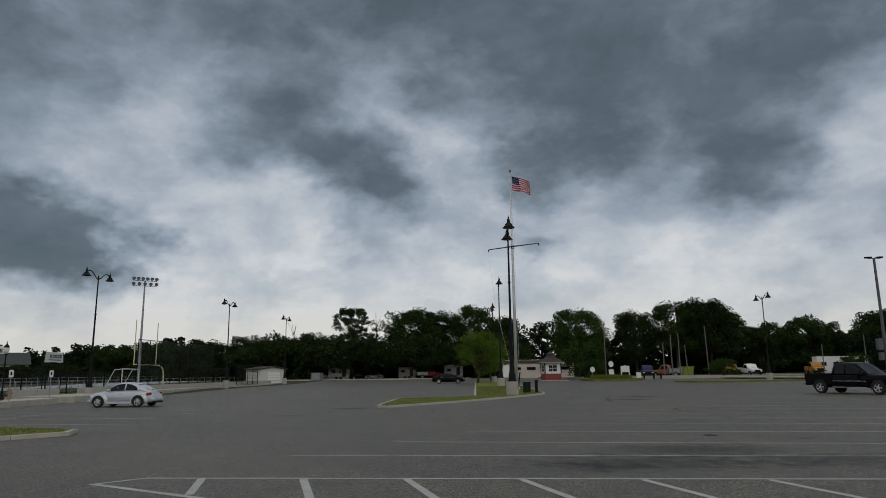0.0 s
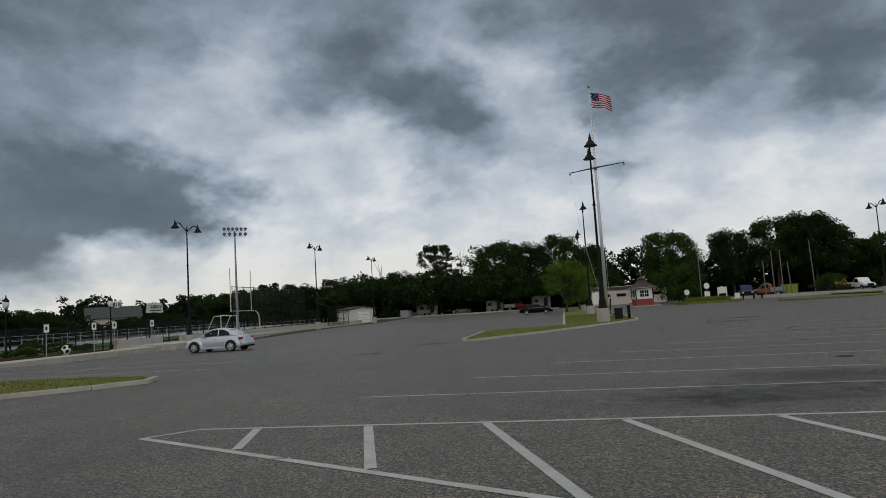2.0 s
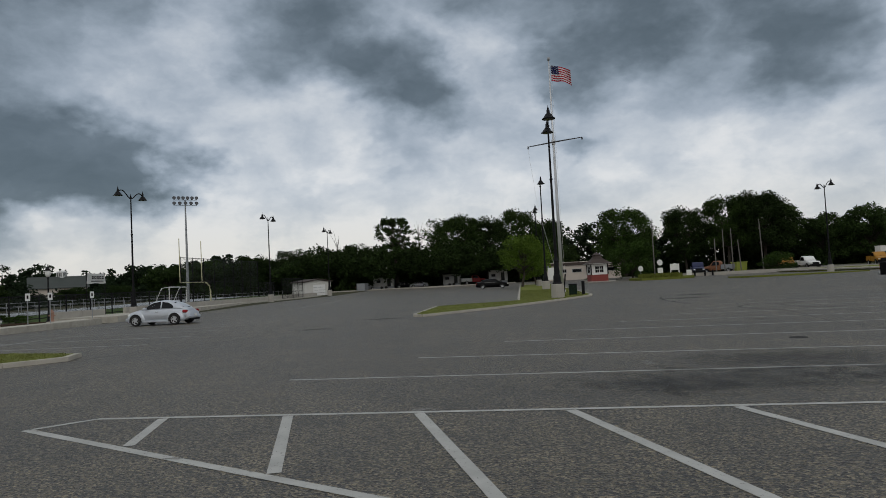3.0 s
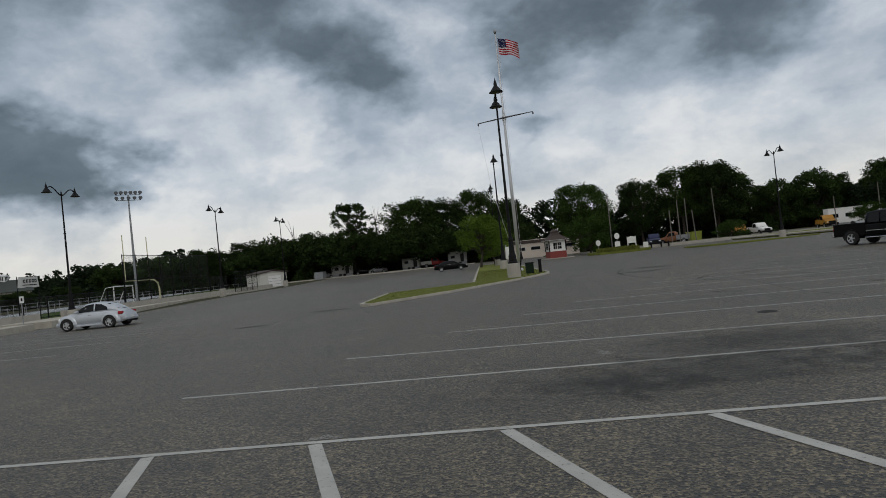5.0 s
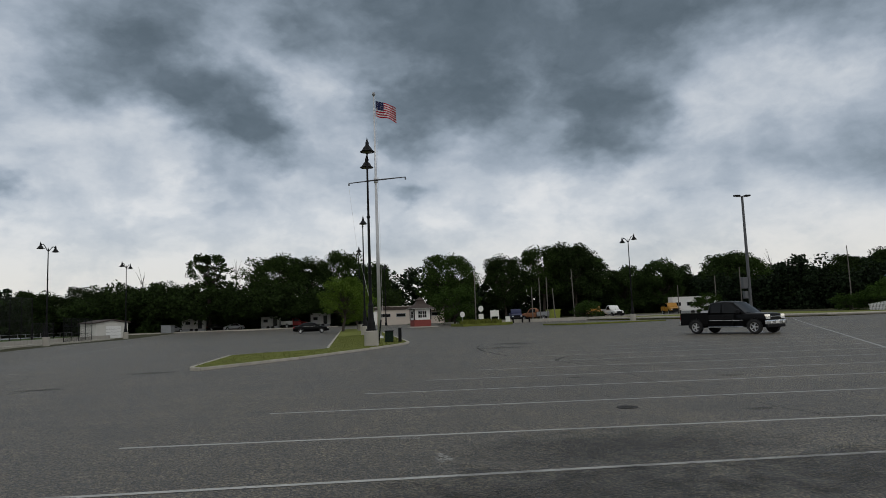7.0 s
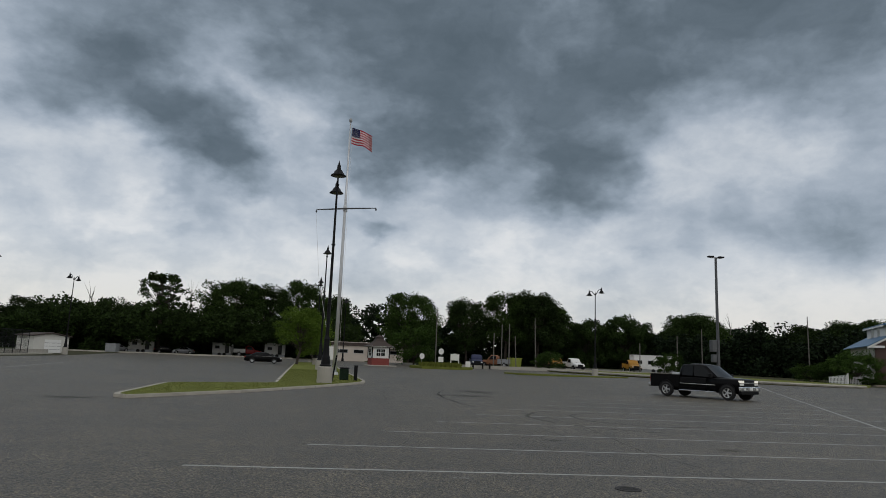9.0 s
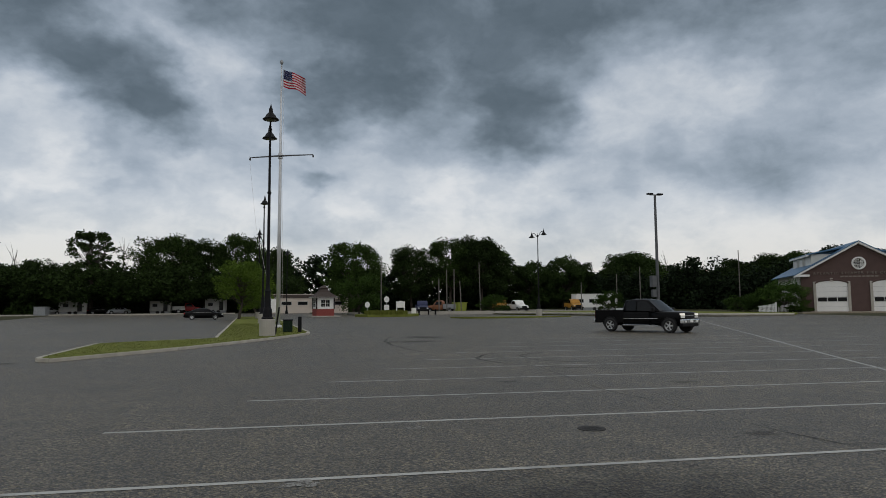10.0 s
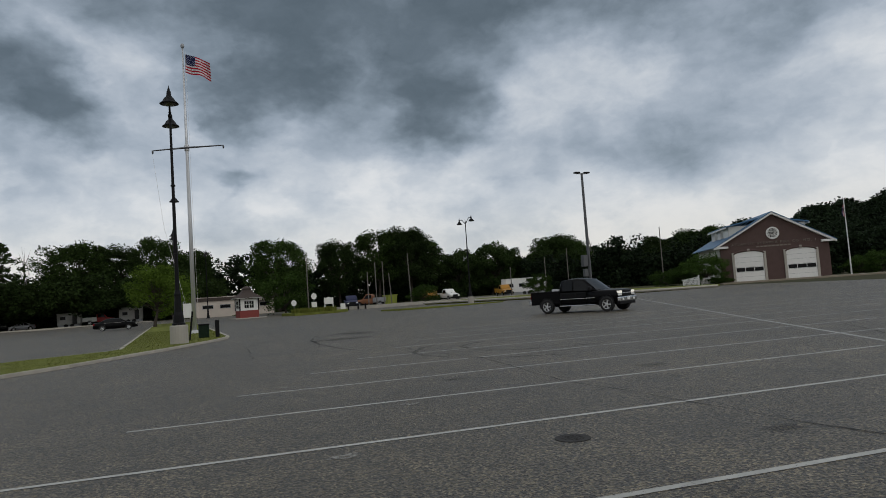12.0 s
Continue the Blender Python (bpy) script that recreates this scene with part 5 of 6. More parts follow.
def gable_house(m, w, d, eave, ridge, wall, roof, label, name="house", category="house", over=0.35, door=None, windows=()):
    """A house whose gable faces its own -y; windows are (wall, along, z, width, height)."""
    h = thing(name, m, label, category)
    bm = bmesh.new()
    rows = []
    for y in (0, d):
        rows.append([bm.verts.new(p) for p in ((-w / 2, y, -0.5), (w / 2, y, -0.5), (w / 2, y, eave), (0, y, ridge), (-w / 2, y, eave))])
    for k in range(5):
        bm.faces.new((rows[0][k], rows[0][(k + 1) % 5], rows[1][(k + 1) % 5], rows[1][k]))
    bm.faces.new(rows[0])
    bm.faces.new(rows[1][::-1])
    part("wall", bm, wall, h)
    slope = (ridge - eave) / (w / 2)
    for s in (-1, 1):
        bm = bmesh.new()
        ex = s * (w / 2 + over)
        ez = eave - slope * over + 0.06
        vs = []
        for y in (-over, d + over):
            for x, z in ((0, ridge + 0.06), (ex, ez), (ex, ez + 0.14), (0, ridge + 0.22)):
                vs.append(bm.verts.new((x, y, z)))
        for q in ((0, 1, 2, 3), (4, 5, 6, 7), (0, 1, 5, 4), (1, 2, 6, 5), (2, 3, 7, 6), (3, 0, 4, 7)):
            bm.faces.new([vs[i] for i in q])
        part("roof", bm, roof, h)
    for side, a, z, ww, hh in windows:
        x0, x1, y0, y1 = (a - ww / 2, a + ww / 2, -0.04, 0.0) if side == "front" else ((w / 2, w / 2 + 0.04, a - ww / 2, a + ww / 2) if side == "east" else (-w / 2 - 0.04, -w / 2, a - ww / 2, a + ww / 2))
        win = part("window", boxes((x0, x1, y0, y1, z, z + hh)), WHITE, h)
        g = 0.07
        if side == "front":
            part("pane", boxes((x0 + g, x1 - g, y0 - 0.012, y0 - 0.002, z + g, z + hh - g)), DARKGLASS, win)
        elif side == "east":
            part("pane", boxes((x1 + 0.002, x1 + 0.012, y0 + g, y1 - g, z + g, z + hh - g)), DARKGLASS, win)
        else:
            part("pane", boxes((x0 - 0.012, x0 - 0.002, y0 + g, y1 - g, z + g, z + hh - g)), DARKGLASS, win)
    if door:
        a, ww, hh = door
        dr = part("door", boxes((a - ww / 2, a + ww / 2, -0.06, 0.0, 0, hh)), WHITE, h)
        for i in range(1, 4):
            part("door_joint", boxes((a - ww / 2, a + ww / 2, -0.066, -0.062, hh * i / 4 - 0.015, hh * i / 4 + 0.015)), BLACK, dr)
    return h


gable_house(pose(-34.6, 107.0, grade(-35, 107), 0, 0, 48), 5.2, 4.6, 2.35, 2.75, SIDING, ROOF, "white storage shed with a garage door and brown roof", "shed", "shed", 0.3, (0.2, 2.4, 1.9))
gable_house(pose(-126, 152, 0, 0, 0, -51.5), 13, 13, 4.9, 7.8, BEIGE, ROOF_GREY, "long low building with a grey roof beyond the field", "school_building", "building", 0.5,
            windows=[("east", 2.5, 1.4, 1.6, 1.5), ("east", 6.5, 1.4, 1.6, 1.5), ("east", 10.5, 1.4, 1.6, 1.5), ("front", 0, 1.4, 1.6, 1.4)])
cup = thing("cupola", pose(-120.3, 156.8, 7.6), "white roof cupola with louvred openings", "cupola")
part("box", boxes((-0.9, 0.9, -0.9, 0.9, 0, 1.6), bevel=0.03), WHITE, cup)
for x in (-0.45, 0.0, 0.45):
    part("louvre", boxes((x - 0.14, x + 0.14, -0.92, -0.905, 0.35, 1.35)), BLACK, cup)
    part("louvre", boxes((0.905, 0.92, x - 0.14, x + 0.14, 0.35, 1.35)), BLACK, cup)
part("cap", lathe([(1.3, 1.6), (1.3, 1.68), (0.1, 2.1)], 4), WHITE, cup)
for x, y, w, a in ((-118, 122, 7, 100), (-119, 133, 6, 95), (-118, 175, 8, 110), (-112, 190, 8, 80), (-118, 232, 9, 120), (-110, 262, 9, 100), (-120, 212, 8, 130), (-104, 205, 7, 70)):
    gable_house(pose(x, y, 0, 0, 0, a), w, 9, 3.0, 5.2, SIDING, ROOF_GREY, "pale gabled house beyond the sports field", windows=[("front", -1.6, 1.0, 1.1, 1.3), ("front", 1.6, 1.0, 1.1, 1.3), ("east", 3, 1.0, 1.1, 1.3)])

# utility box and far odds and ends at the north-west edge
ub = thing("utility_box", pose(-32.4, 131, grade(-33, 131), 0, 0, -15), "weathered grey storage box at the edge of the asphalt", "storage box")
part("body", boxes((-1.0, 1.0, -0.7, 0.7, 0, 1.45), bevel=0.04), STEEL, ub)
part("lid", boxes((-1.06, 1.06, -0.76, 0.76, 1.45, 1.54), bevel=0.03), STEEL, ub)


TRAILER = material("weathered_white_paint", (0.50, 0.50, 0.48), 0.6, vary=0.2, scale=1.5, grain=0.1)


def trailer(x, y, turn, length, label, height=2.6, paint=TRAILER):
    t = thing("trailer", pose(x, y, grade(x, y), 0, 0, turn), label, "trailer")
    part("body", boxes((-length / 2, length / 2, -1.2, 1.2, 0.55, height), bevel=0.06), paint, t)
    part("skirt", boxes((-length / 2 + 0.1, length / 2 - 0.1, -1.15, 1.15, 0.1, 0.55)), STEEL, t)
    part("roof", boxes((-length / 2 - 0.05, length / 2 + 0.05, -1.25, 1.25, height, height + 0.1), bevel=0.02), paint, t)
    n = max(2, int(length / 2))
    for i in range(n):
        a = -length / 2 + length * (i + 0.5) / n
        if i == n - 1:
            part("door", boxes((a - 0.4, a + 0.4, -1.23, -1.2, 0.6, 2.4)), DARKGLASS, t)
        else:
            w = part("window", boxes((a - 0.5, a + 0.5, -1.225, -1.2, 1.45, 2.15)), STEEL, t)
            part("pane", boxes((a - 0.43, a + 0.43, -1.24, -1.228, 1.52, 2.08)), DARKGLASS, w)
    for x2 in (-0.5, 0.5):
        for y2 in (-1.1, 1.1):
            part("wheel", lathe([(0.3, -0.1), (0.36, -0.06), (0.36, 0.06), (0.3, 0.1)], 14), TYRE, t).matrix_local = pose(x2, y2, 0.36, 90)
    return t


trailer(64.8, 111, -8, 8.2, "long white office trailer with small windows", 3.0, WHITE)
trailer(-30.6, 145, 8, 4.8, "white camper trailer under the trees", 3.3)
trailer(-14.8, 146.5, 0, 4, "white trailer under the trees", 2.6)
trailer(-4.0, 145, 0, 4.2, "white trailer under the trees", 2.9)

# low beige building behind the booth
bb = thing("flat_roofed_building", pose(12, 128, grade(12, 128)), "low beige building with a flat roof", "building")
part("wall", boxes((-5.5, 9, 0, 12, -0.5, 3.2)), BEIGE, bb)
part("roof_band", boxes((-5.7, 9.2, -0.2, 12.2, 2.9, 3.5), bevel=0.02), ROOF, bb, "dark roof edge band")
part("roof_edge", boxes((-5.75, 9.25, -0.25, 12.25, 3.5, 3.6)), BEIGE, bb)
for x in (-3.6, -0.6, 2.4, 6.4):
    w = part("window", boxes((x, x + 1.9, -0.05, 0.0, 1.5, 2.2)), STEEL, bb)
    part("pane", boxes((x + 0.08, x + 1.82, -0.065, -0.052, 1.57, 2.13)), DARKGLASS, w)
part("awning", boxes((2.2, 8.0, -1.2, 0, 2.4, 2.55)), ROOF, bb)

# ---- booth ----
BRICK = material("red_brick", (0.22, 0.05, 0.042), 0.85, vary=0.2, scale=4, grain=0.2, grain_scale=30, bump=0.2)
booth = thing("ticket_booth", pose(13.35, 101, grade(13.35, 101), 0, 0, 8), "white gatehouse booth with red brick base and brown roof", "booth")
booth.scale = (0.9, 0.9, 0.93)
part("kerb", boxes((-2.4, 2.6, -2.2, 2.0, -0.1, 0.14), bevel=0.03), CONCRETE, booth)
part("brick_base", boxes((-1.5, 1.5, -1.5, 1.5, 0.1, 1.25), bevel=0.01), BRICK, booth, "red brick base")
part("wall", boxes((-1.46, 1.46, -1.46, 1.46, 1.25, 3.05)), WHITE, booth)
for x, y in ((-1.47, -1.47), (1.47, -1.47), (1.47, 1.47), (-1.47, 1.47)):
    part("corner_post", boxes((x - 0.09, x + 0.09, y - 0.09, y + 0.09, 1.25, 3.05)), BLACK, booth)
for i in range(2):
    for axis in (0, 1):
        a = -0.52 + i * 0.78
        r = (a - 0.28, a + 0.52, -1.50, -1.46, 1.55, 2.75) if axis == 0 else (-1.50, -1.46, a - 0.28, a + 0.52, 1.55, 2.75)
        w = part("window", boxes(r), WHITE, booth)
        for q in range(2):
            for z in (1.62, 2.18):
                b0 = a - 0.22 + q * 0.35
                rr = (b0, b0 + 0.31, -1.515, -1.502, z, z + 0.5) if axis == 0 else (-1.515, -1.502, b0, b0 + 0.31, z, z + 0.5)
                part("pane", boxes(rr), DARKGLASS, w)
part("eave", boxes((-2.05, 2.05, -2.05, 2.05, 3.09, 3.17), bevel=0.02), WHITE, booth)
# soffit in the dark roof colour, which paints in the shadow below the eaves
part("soffit", boxes((-1.95, 1.95, -1.95, 1.95, 3.02, 3.085)), ROOF, booth, "soffit coloured dark brown for the shade under the eaves")
bm = bmesh.new()
rings = []
for r, z in ((2.08, 3.17), (1.5, 3.50), (0.92, 3.95), (0.62, 4.4), (0.62, 4.62), (0.75, 4.62), (0.05, 5.05)):
    rings.append([bm.verts.new((sx * r, sy * r, z)) for sx, sy in ((-1, -1), (1, -1), (1, 1), (-1, 1))])
for a, b in zip(rings, rings[1:]):
    for k in range(4):
        bm.faces.new((a[k], a[(k + 1) % 4], b[(k + 1) % 4], b[k]))
bm.faces.new(rings[0][::-1])
bm.faces.new(rings[-1])
part("roof", bm, ROOF, booth, "brown shingled pagoda roof")

# ---- firehouse ----
fx, fy = 79.0, 66.9
fz = grade(fx, fy) + 0.05
FBRICK = material("dark_red_brick", (0.088, 0.056, 0.050), 0.9, vary=0.2, scale=1.2, grain=0.25, grain_scale=14, bump=0.2)
BLUEROOF = material("blue_metal_roof", (0.055, 0.14, 0.25), 0.45, metal=0.2, vary=0.12, scale=0.6)
fh = thing("firehouse", pose(fx, fy, fz, 0, 0, -33), "dark brick firehouse with two white bay doors and a blue roof", "building")
W, D, EV, RG = 13.8, 16.0, 5.0, 8.9
bm = bmesh.new()
rows = []
for y in (0, D):
    rows.append([bm.verts.new(p) for p in ((-W / 2, y, -0.6), (W / 2, y, -0.6), (W / 2, y, EV), (0, y, RG), (-W / 2, y, EV))])
for k in range(5):
    bm.faces.new((rows[0][k], rows[0][(k + 1) % 5], rows[1][(k + 1) % 5], rows[1][k]))
bm.faces.new(rows[0])
bm.faces.new(rows[1][::-1])
part("wall", bm, FBRICK, fh)
part("side_wall", boxes((-W / 2 - 0.02, -W / 2, 0.3, D - 0.3, 0.0, EV)), SIDING, fh, "cream side wall")
sl = (RG - EV) / (W / 2)
for s in (-1, 1):
    for name, mat, over_y, z_off, th in (("roof", BLUEROOF, 0.55, 0.30, 0.10), ("rake_trim", WHITE, 0.5, 0.02, 0.27)):
        bm = bmesh.new()
        ex, ez = s * (W / 2 + 0.85), EV - sl * 0.85 + z_off
        y1 = D + 0.5 if name == "roof" else 0.06
        vs = [bm.verts.new((x, y, z)) for y in (-over_y, y1) for x, z in ((0, RG + z_off), (ex, ez), (ex, ez + th), (0, RG + z_off + th))]
        for q in ((0, 1, 2, 3), (4, 5, 6, 7), (0, 1, 5, 4), (1, 2, 6, 5), (2, 3, 7, 6), (3, 0, 4, 7)):
            bm.faces.new([vs[i] for i in q])
        part(name, bm, mat, fh, "blue metal roof" if name == "roof" else "white rake trim")
    part("eave_return", boxes((s * (W / 2 - 0.1) - 0.9, s * (W / 2 - 0.1) + 0.9, -0.48, 0.0, EV - 0.35, EV - 0.05), bevel=0.03), WHITE, fh)
    # bay door with its surround
    cx = s * 3.3
    dr = part("bay_door", boxes((cx - 1.85, cx + 1.85, -0.05, 0.06, 0, 3.65)), WHITE, fh, "white sectional bay door with a row of dark panes")
    bm = prism([(-1.85 * math.cos(math.pi * k / 16), 0.42 * math.sin(math.pi * k / 16)) for k in range(17)], 0, 0.08)
    bmesh.ops.rotate(bm, cent=(0, 0, 0), matrix=Matrix.Rotation(radians(90), 3, "X"), verts=bm.verts)
    bmesh.ops.translate(bm, vec=(cx, 0.03, 3.65), verts=bm.verts)
    part("door_head", bm, WHITE, dr)
    for i in range(3):
        part("pane", boxes((cx - 1.72 + i * 1.17, cx - 0.62 + i * 1.17, -0.065, -0.052, 1.38, 1.90)), DARKGLASS, dr)
    for z in (0.65, 1.3, 1.97, 2.62, 3.27):
        part("panel_joint", boxes((cx - 1.85, cx + 1.85, -0.058, -0.052, z, z + 0.025)), STEEL, dr)
    for q in (-1, 1):
        part("door_pilaster", boxes((cx + q * 2.02 - 0.16, cx + q * 2.02 + 0.16, -0.16, 0, 0, 4.0), bevel=0.02), CONCRETE, fh, "pale stone door surround")
    arc = [(cx - 1.95 * math.cos(math.pi * k / 16), -0.06, 3.72 + 0.52 * math.sin(math.pi * k / 16)) for k in range(17)]
    part("brick_arch", tube(arc, 0.13, 6), FBRICK, fh)
    part("keystone", boxes((cx - 0.16, cx + 0.16, -0.17, 0, 4.0, 4.45), bevel=0.02), CONCRETE, fh)
rnd = part("round_window", lathe([(0.62, -0.02), (0.84, -0.02), (0.84, 0.12), (0.66, 0.14), (0.62, 0.05)], 28), WHITE, fh, "round white-framed window")
rnd.matrix_local = pose(0, 0, 6.35, 90, 0, 0)
part("pane", lathe([(0.02, 0.03), (0.64, 0.03), (0.64, 0.05), (0.02, 0.05)], 24), DARKGLASS, rnd)
for k in (-0.2, 0.2):
    part("glazing_bar", boxes((k - 0.02, k + 0.02, -0.62, 0.62, 0.05, 0.08)), WHITE, rnd)
    part("glazing_bar", boxes((-0.62, 0.62, k - 0.02, k + 0.02, 0.05, 0.08)), WHITE, rnd)
# lettering on the gable
STONE = material("pale_letter_metal", (0.19, 0.165, 0.14), 0.5, vary=0.05)
txt = bpy.data.curves.new("sign_letters", "FONT")
txt.body, txt.size, txt.extrude, txt.align_x = "ATLANTIC STEAMER FIRE CO. NO. 1", 0.48, 0.03, "CENTER"
txt.space_character = 1.42
txt.materials.append(STONE)
letters = new("sign_letters", txt)
letters.parent = fh
letters.matrix_local = pose(0, -0.04, 4.92, 90, 0, 0)
for i in range(9):
    part("small_lettering", boxes((-2.2 + i * 0.5, -1.82 + i * 0.5, -0.03, 0, 4.55, 4.72)), STONE, fh)
# dormers
for s, ys in ((-1, ((1.6, 5.2), (6.4, 9.0), (10.2, 13.0))), (1, ((3.0, 8.5),))):
    for y0, y1 in ys:
        xo, xi = s * 5.2, s * 0.6
        dm = part("dormer", boxes((min(xo, xi), max(xo, xi), y0, y1, 5.6, 7.75)), SIDING, fh, "cream shed dormer")
        bm = bmesh.new()
        vs = [bm.verts.new((x, y, z)) for y in (y0 - 0.3, y1 + 0.3) for x, z in ((s * 5.6, 7.68), (0, 8.75), (0, 8.92), (s * 5.6, 7.85))]
        for q in ((0, 1, 2, 3), (4, 5, 6, 7), (0, 1, 5, 4), (1, 2, 6, 5), (2, 3, 7, 6), (3, 0, 4, 7)):
            bm.faces.new([vs[i] for i in q])
        part("dormer_roof", bm, BLUEROOF, dm)
        part("fascia", boxes((min(s * 5.55, s * 5.7), max(s * 5.55, s * 5.7), y0 - 0.3, y1 + 0.3, 7.5, 7.68)), WHITE, dm)
        part("dormer_window", boxes((min(xo, xo + s * 0.02), max(xo, xo + s * 0.02), y0 + 0.4, y1 - 0.4, 6.3, 7.4)), WHITE, dm)
a = Matrix.Translation((fx, fy, 0)) @ Matrix.Rotation(radians(-33), 4, "Z")


def by_firehouse(x, y):
    v = a @ Vector((x, y, 0))
    return v.x, v.y


slab("apron", [by_firehouse(*p) for p in ((-8, -5.5), (16, -5.0), (16, 0.2), (-8, 0.2))], 0.2, 0.47, material("apron_concrete", (0.25, 0.21, 0.16), 0.9, vary=0.2, scale=0.6, grain=0.1, grain_scale=20), "tan concrete apron before the bay doors", "pavement")

hx, hy = by_firehouse(10.2, 2.5)
p2 = thing("flagpole", pose(hx, hy, grade(hx, hy)), "white flagpole beside the firehouse", "flagpole")
part("mast", tube([(0, 0, -0.2), (0, 0, 10.2)], [0.10, 0.05], 10), WHITE, p2)
part("ball", lathe([(0.02, 10.2), (0.09, 10.28), (0.09, 10.36), (0.02, 10.44)], 10), ALU, p2)
f2 = thing("flag", pose(hx, hy, grade(hx, hy)), "limp striped flag on a white pole", "flag")
for k in range(5):
    part("stripe", tube([(-0.12 - 0.05 * k, 0, 9.6 - 0.1 * k), (-0.3 - 0.05 * k, 0.05, 8.9 - 0.1 * k), (-0.16 - 0.06 * k, 0, 8.0)], 0.06, 6), (RED, FWHITE, RED, FWHITE, BLUE)[k], f2)

# picket fence and planting by the firehouse
for (x0, y0), (x1, y1) in (((-10.6, -3.2), (-12.6, -2.2)), ((-7.6, -1.5), (-10.0, -1.2))):
    (ax, ay), (bx, by) = by_firehouse(x0, y0), by_firehouse(x1, y1)
    L = math.hypot(bx - ax, by - ay)
    pf = thing("picket_fence", pose(ax, ay, grade(ax, ay), 0, 0, math.degrees(math.atan2(by - ay, bx - ax))), "short white picket fence beside shrubs", "fence")
    n = int(L / 0.16)
    for i in range(n + 1):
        part("picket", boxes((i * 0.16 - 0.05, i * 0.16 + 0.05, -0.02, 0.02, -0.1, 1.25 - 0.35 * i / n)), WHITE, pf)
    for z in (0.3, 0.8):
        part("rail", boxes((0, L, 0.02, 0.06, z, z + 0.08)), WHITE, pf)
    part("post", boxes((-0.08, 0.08, -0.08, 0.08, -0.1, 1.4)), WHITE, pf)
for x, y, h, w in ((-9.2, -0.6, 4.6, 0.95), (-11.5, 1.0, 3.4, 0.8), (-8.2, -2.5, 1.1, 0.4), (-7.2, -2.8, 0.9, 0.35), (-14, 2.5, 2.6, 0.7), (12.5, 6, 2.8, 0.7), (15, 5, 3.4, 0.8)):
    px, py = by_firehouse(x, y)
    tree("shrub", px, py, h, w, x * 30, "shrub", "rounded green shrub beside the firehouse")

# ---- east verge, poles, signs ----
slab("verge_east", [(40.5, 100), (48.5, 68), (52.2, 60), (58, 56.5), (64, 62), (66, 96), (58, 101)], 0.1, 0.50, GRASS, "mown grass verge behind a kerb", "grass")
bm = bmesh.new()
for p, q in (((48.3, 68), (52.0, 59.9)), ((52.0, 59.9), (58, 56.3)), ((40.3, 100), (48.3, 68))):
    tube([(p[0], p[1], 0.40), (q[0], q[1], 0.40)], 0.16, 6, bm)
tagged(part("kerb_east", bm, KERB), "pale concrete kerb of the verge", "kerb", kind="structure")
slab("entrance_bed", [(18.6, 92), (24.2, 92.5), (27, 96), (29, 104), (19, 104), (17.6, 97)], 0, 0.36, GRASS, "low grass bed beside the exit road", "grass")
slab("far_strip", [(27, 74), (31, 72.5), (41, 74), (41.5, 75.3), (31, 76), (26.5, 78)], -0.1, 0.2, GRASS, "thin grass strip across the car park", "grass")
slab("far_kerb", [(26, 106), (64, 99), (64, 99.6), (26, 106.7)], 0.0, 0.66, CONCRETE, "pale concrete kerb along the far side", "kerb")
slab("north_kerb", [(-45, 131), (0, 131.5), (0, 131.9), (-45, 131.4)], 0.0, 0.5, KERB, "concrete kerb along the far side", "kerb")

rng = random.Random(4)
bm = bmesh.new()
for _ in range(3500):
    x, y = rng.uniform(18.8, 24.6), rng.uniform(92.6, 96)
    h = rng.uniform(0.3, 0.75)
    z = 0.34
    dx, dy = rng.uniform(-0.15, 0.15), rng.uniform(-0.1, 0.1)
    bm.faces.new([bm.verts.new(p) for p in ((x - 0.03, y, z), (x + 0.03, y, z), (x + dx, y + dy, z + h))])
tagged(part("tall_grass", bm, BLADE), "tuft of tall grass on the entrance bed", "grass", kind="stuff")


def round_sign(x, y, z, label, r=0.36):
    s = thing("road_sign", pose(x, y, grade(x, y) + 0.2), label, "sign")
    part("post", boxes((-0.03, 0.03, -0.03, 0.03, -0.2, z)), STEEL, s)
    bm = lathe([(r, 0.0), (r, 0.02)], 8)
    pl = part("plate", bm, WHITE, s)
    pl.matrix_local = pose(0, -0.05, z, 90, 0, 22.5)
    return s


round_sign(19.4, 97, 1.55, "pale round sign back on a post", 0.45)
s2 = round_sign(23.1, 101, 2.35, "pale octagonal sign back above a white notice", 0.5)
part("notice", boxes((-0.4, 0.4, -0.06, -0.03, 0.7, 1.5)), WHITE, s2)
ws = thing("notice_board", pose(26.0, 104, grade(26, 104) + 0.1), "white shaped notice board on two posts", "sign")
part("board", boxes((-0.68, 0.68, -0.05, 0.05, 1.1, 2.0), bevel=0.02), WHITE, ws)
part("crown", prism([(-0.68, 0), (0.68, 0), (0.4, 0.1), (0, 0.22), (-0.4, 0.1)], -0.05, 0.05), WHITE, ws).matrix_local = pose(0, 0, 2.0, 90, 0, 0)
for x in (-0.64, 0.64):
    part("post", boxes((x - 0.07, x + 0.07, -0.07, 0.07, -0.2, 2.15)), WHITE, ws)
sb = thing("sandwich_board", pose(28.2, 104, grade(28, 104) + 0.1), "small white standing notice board", "sign")
part("panel", boxes((-0.36, 0.36, -0.2, -0.16, 0, 1.0)), WHITE, sb)
part("panel", boxes((-0.36, 0.36, 0.16, 0.2, 0, 1.0)), WHITE, sb)
part("hinge", boxes((-0.36, 0.36, -0.2, 0.2, 1.0, 1.04)), WHITE, sb)


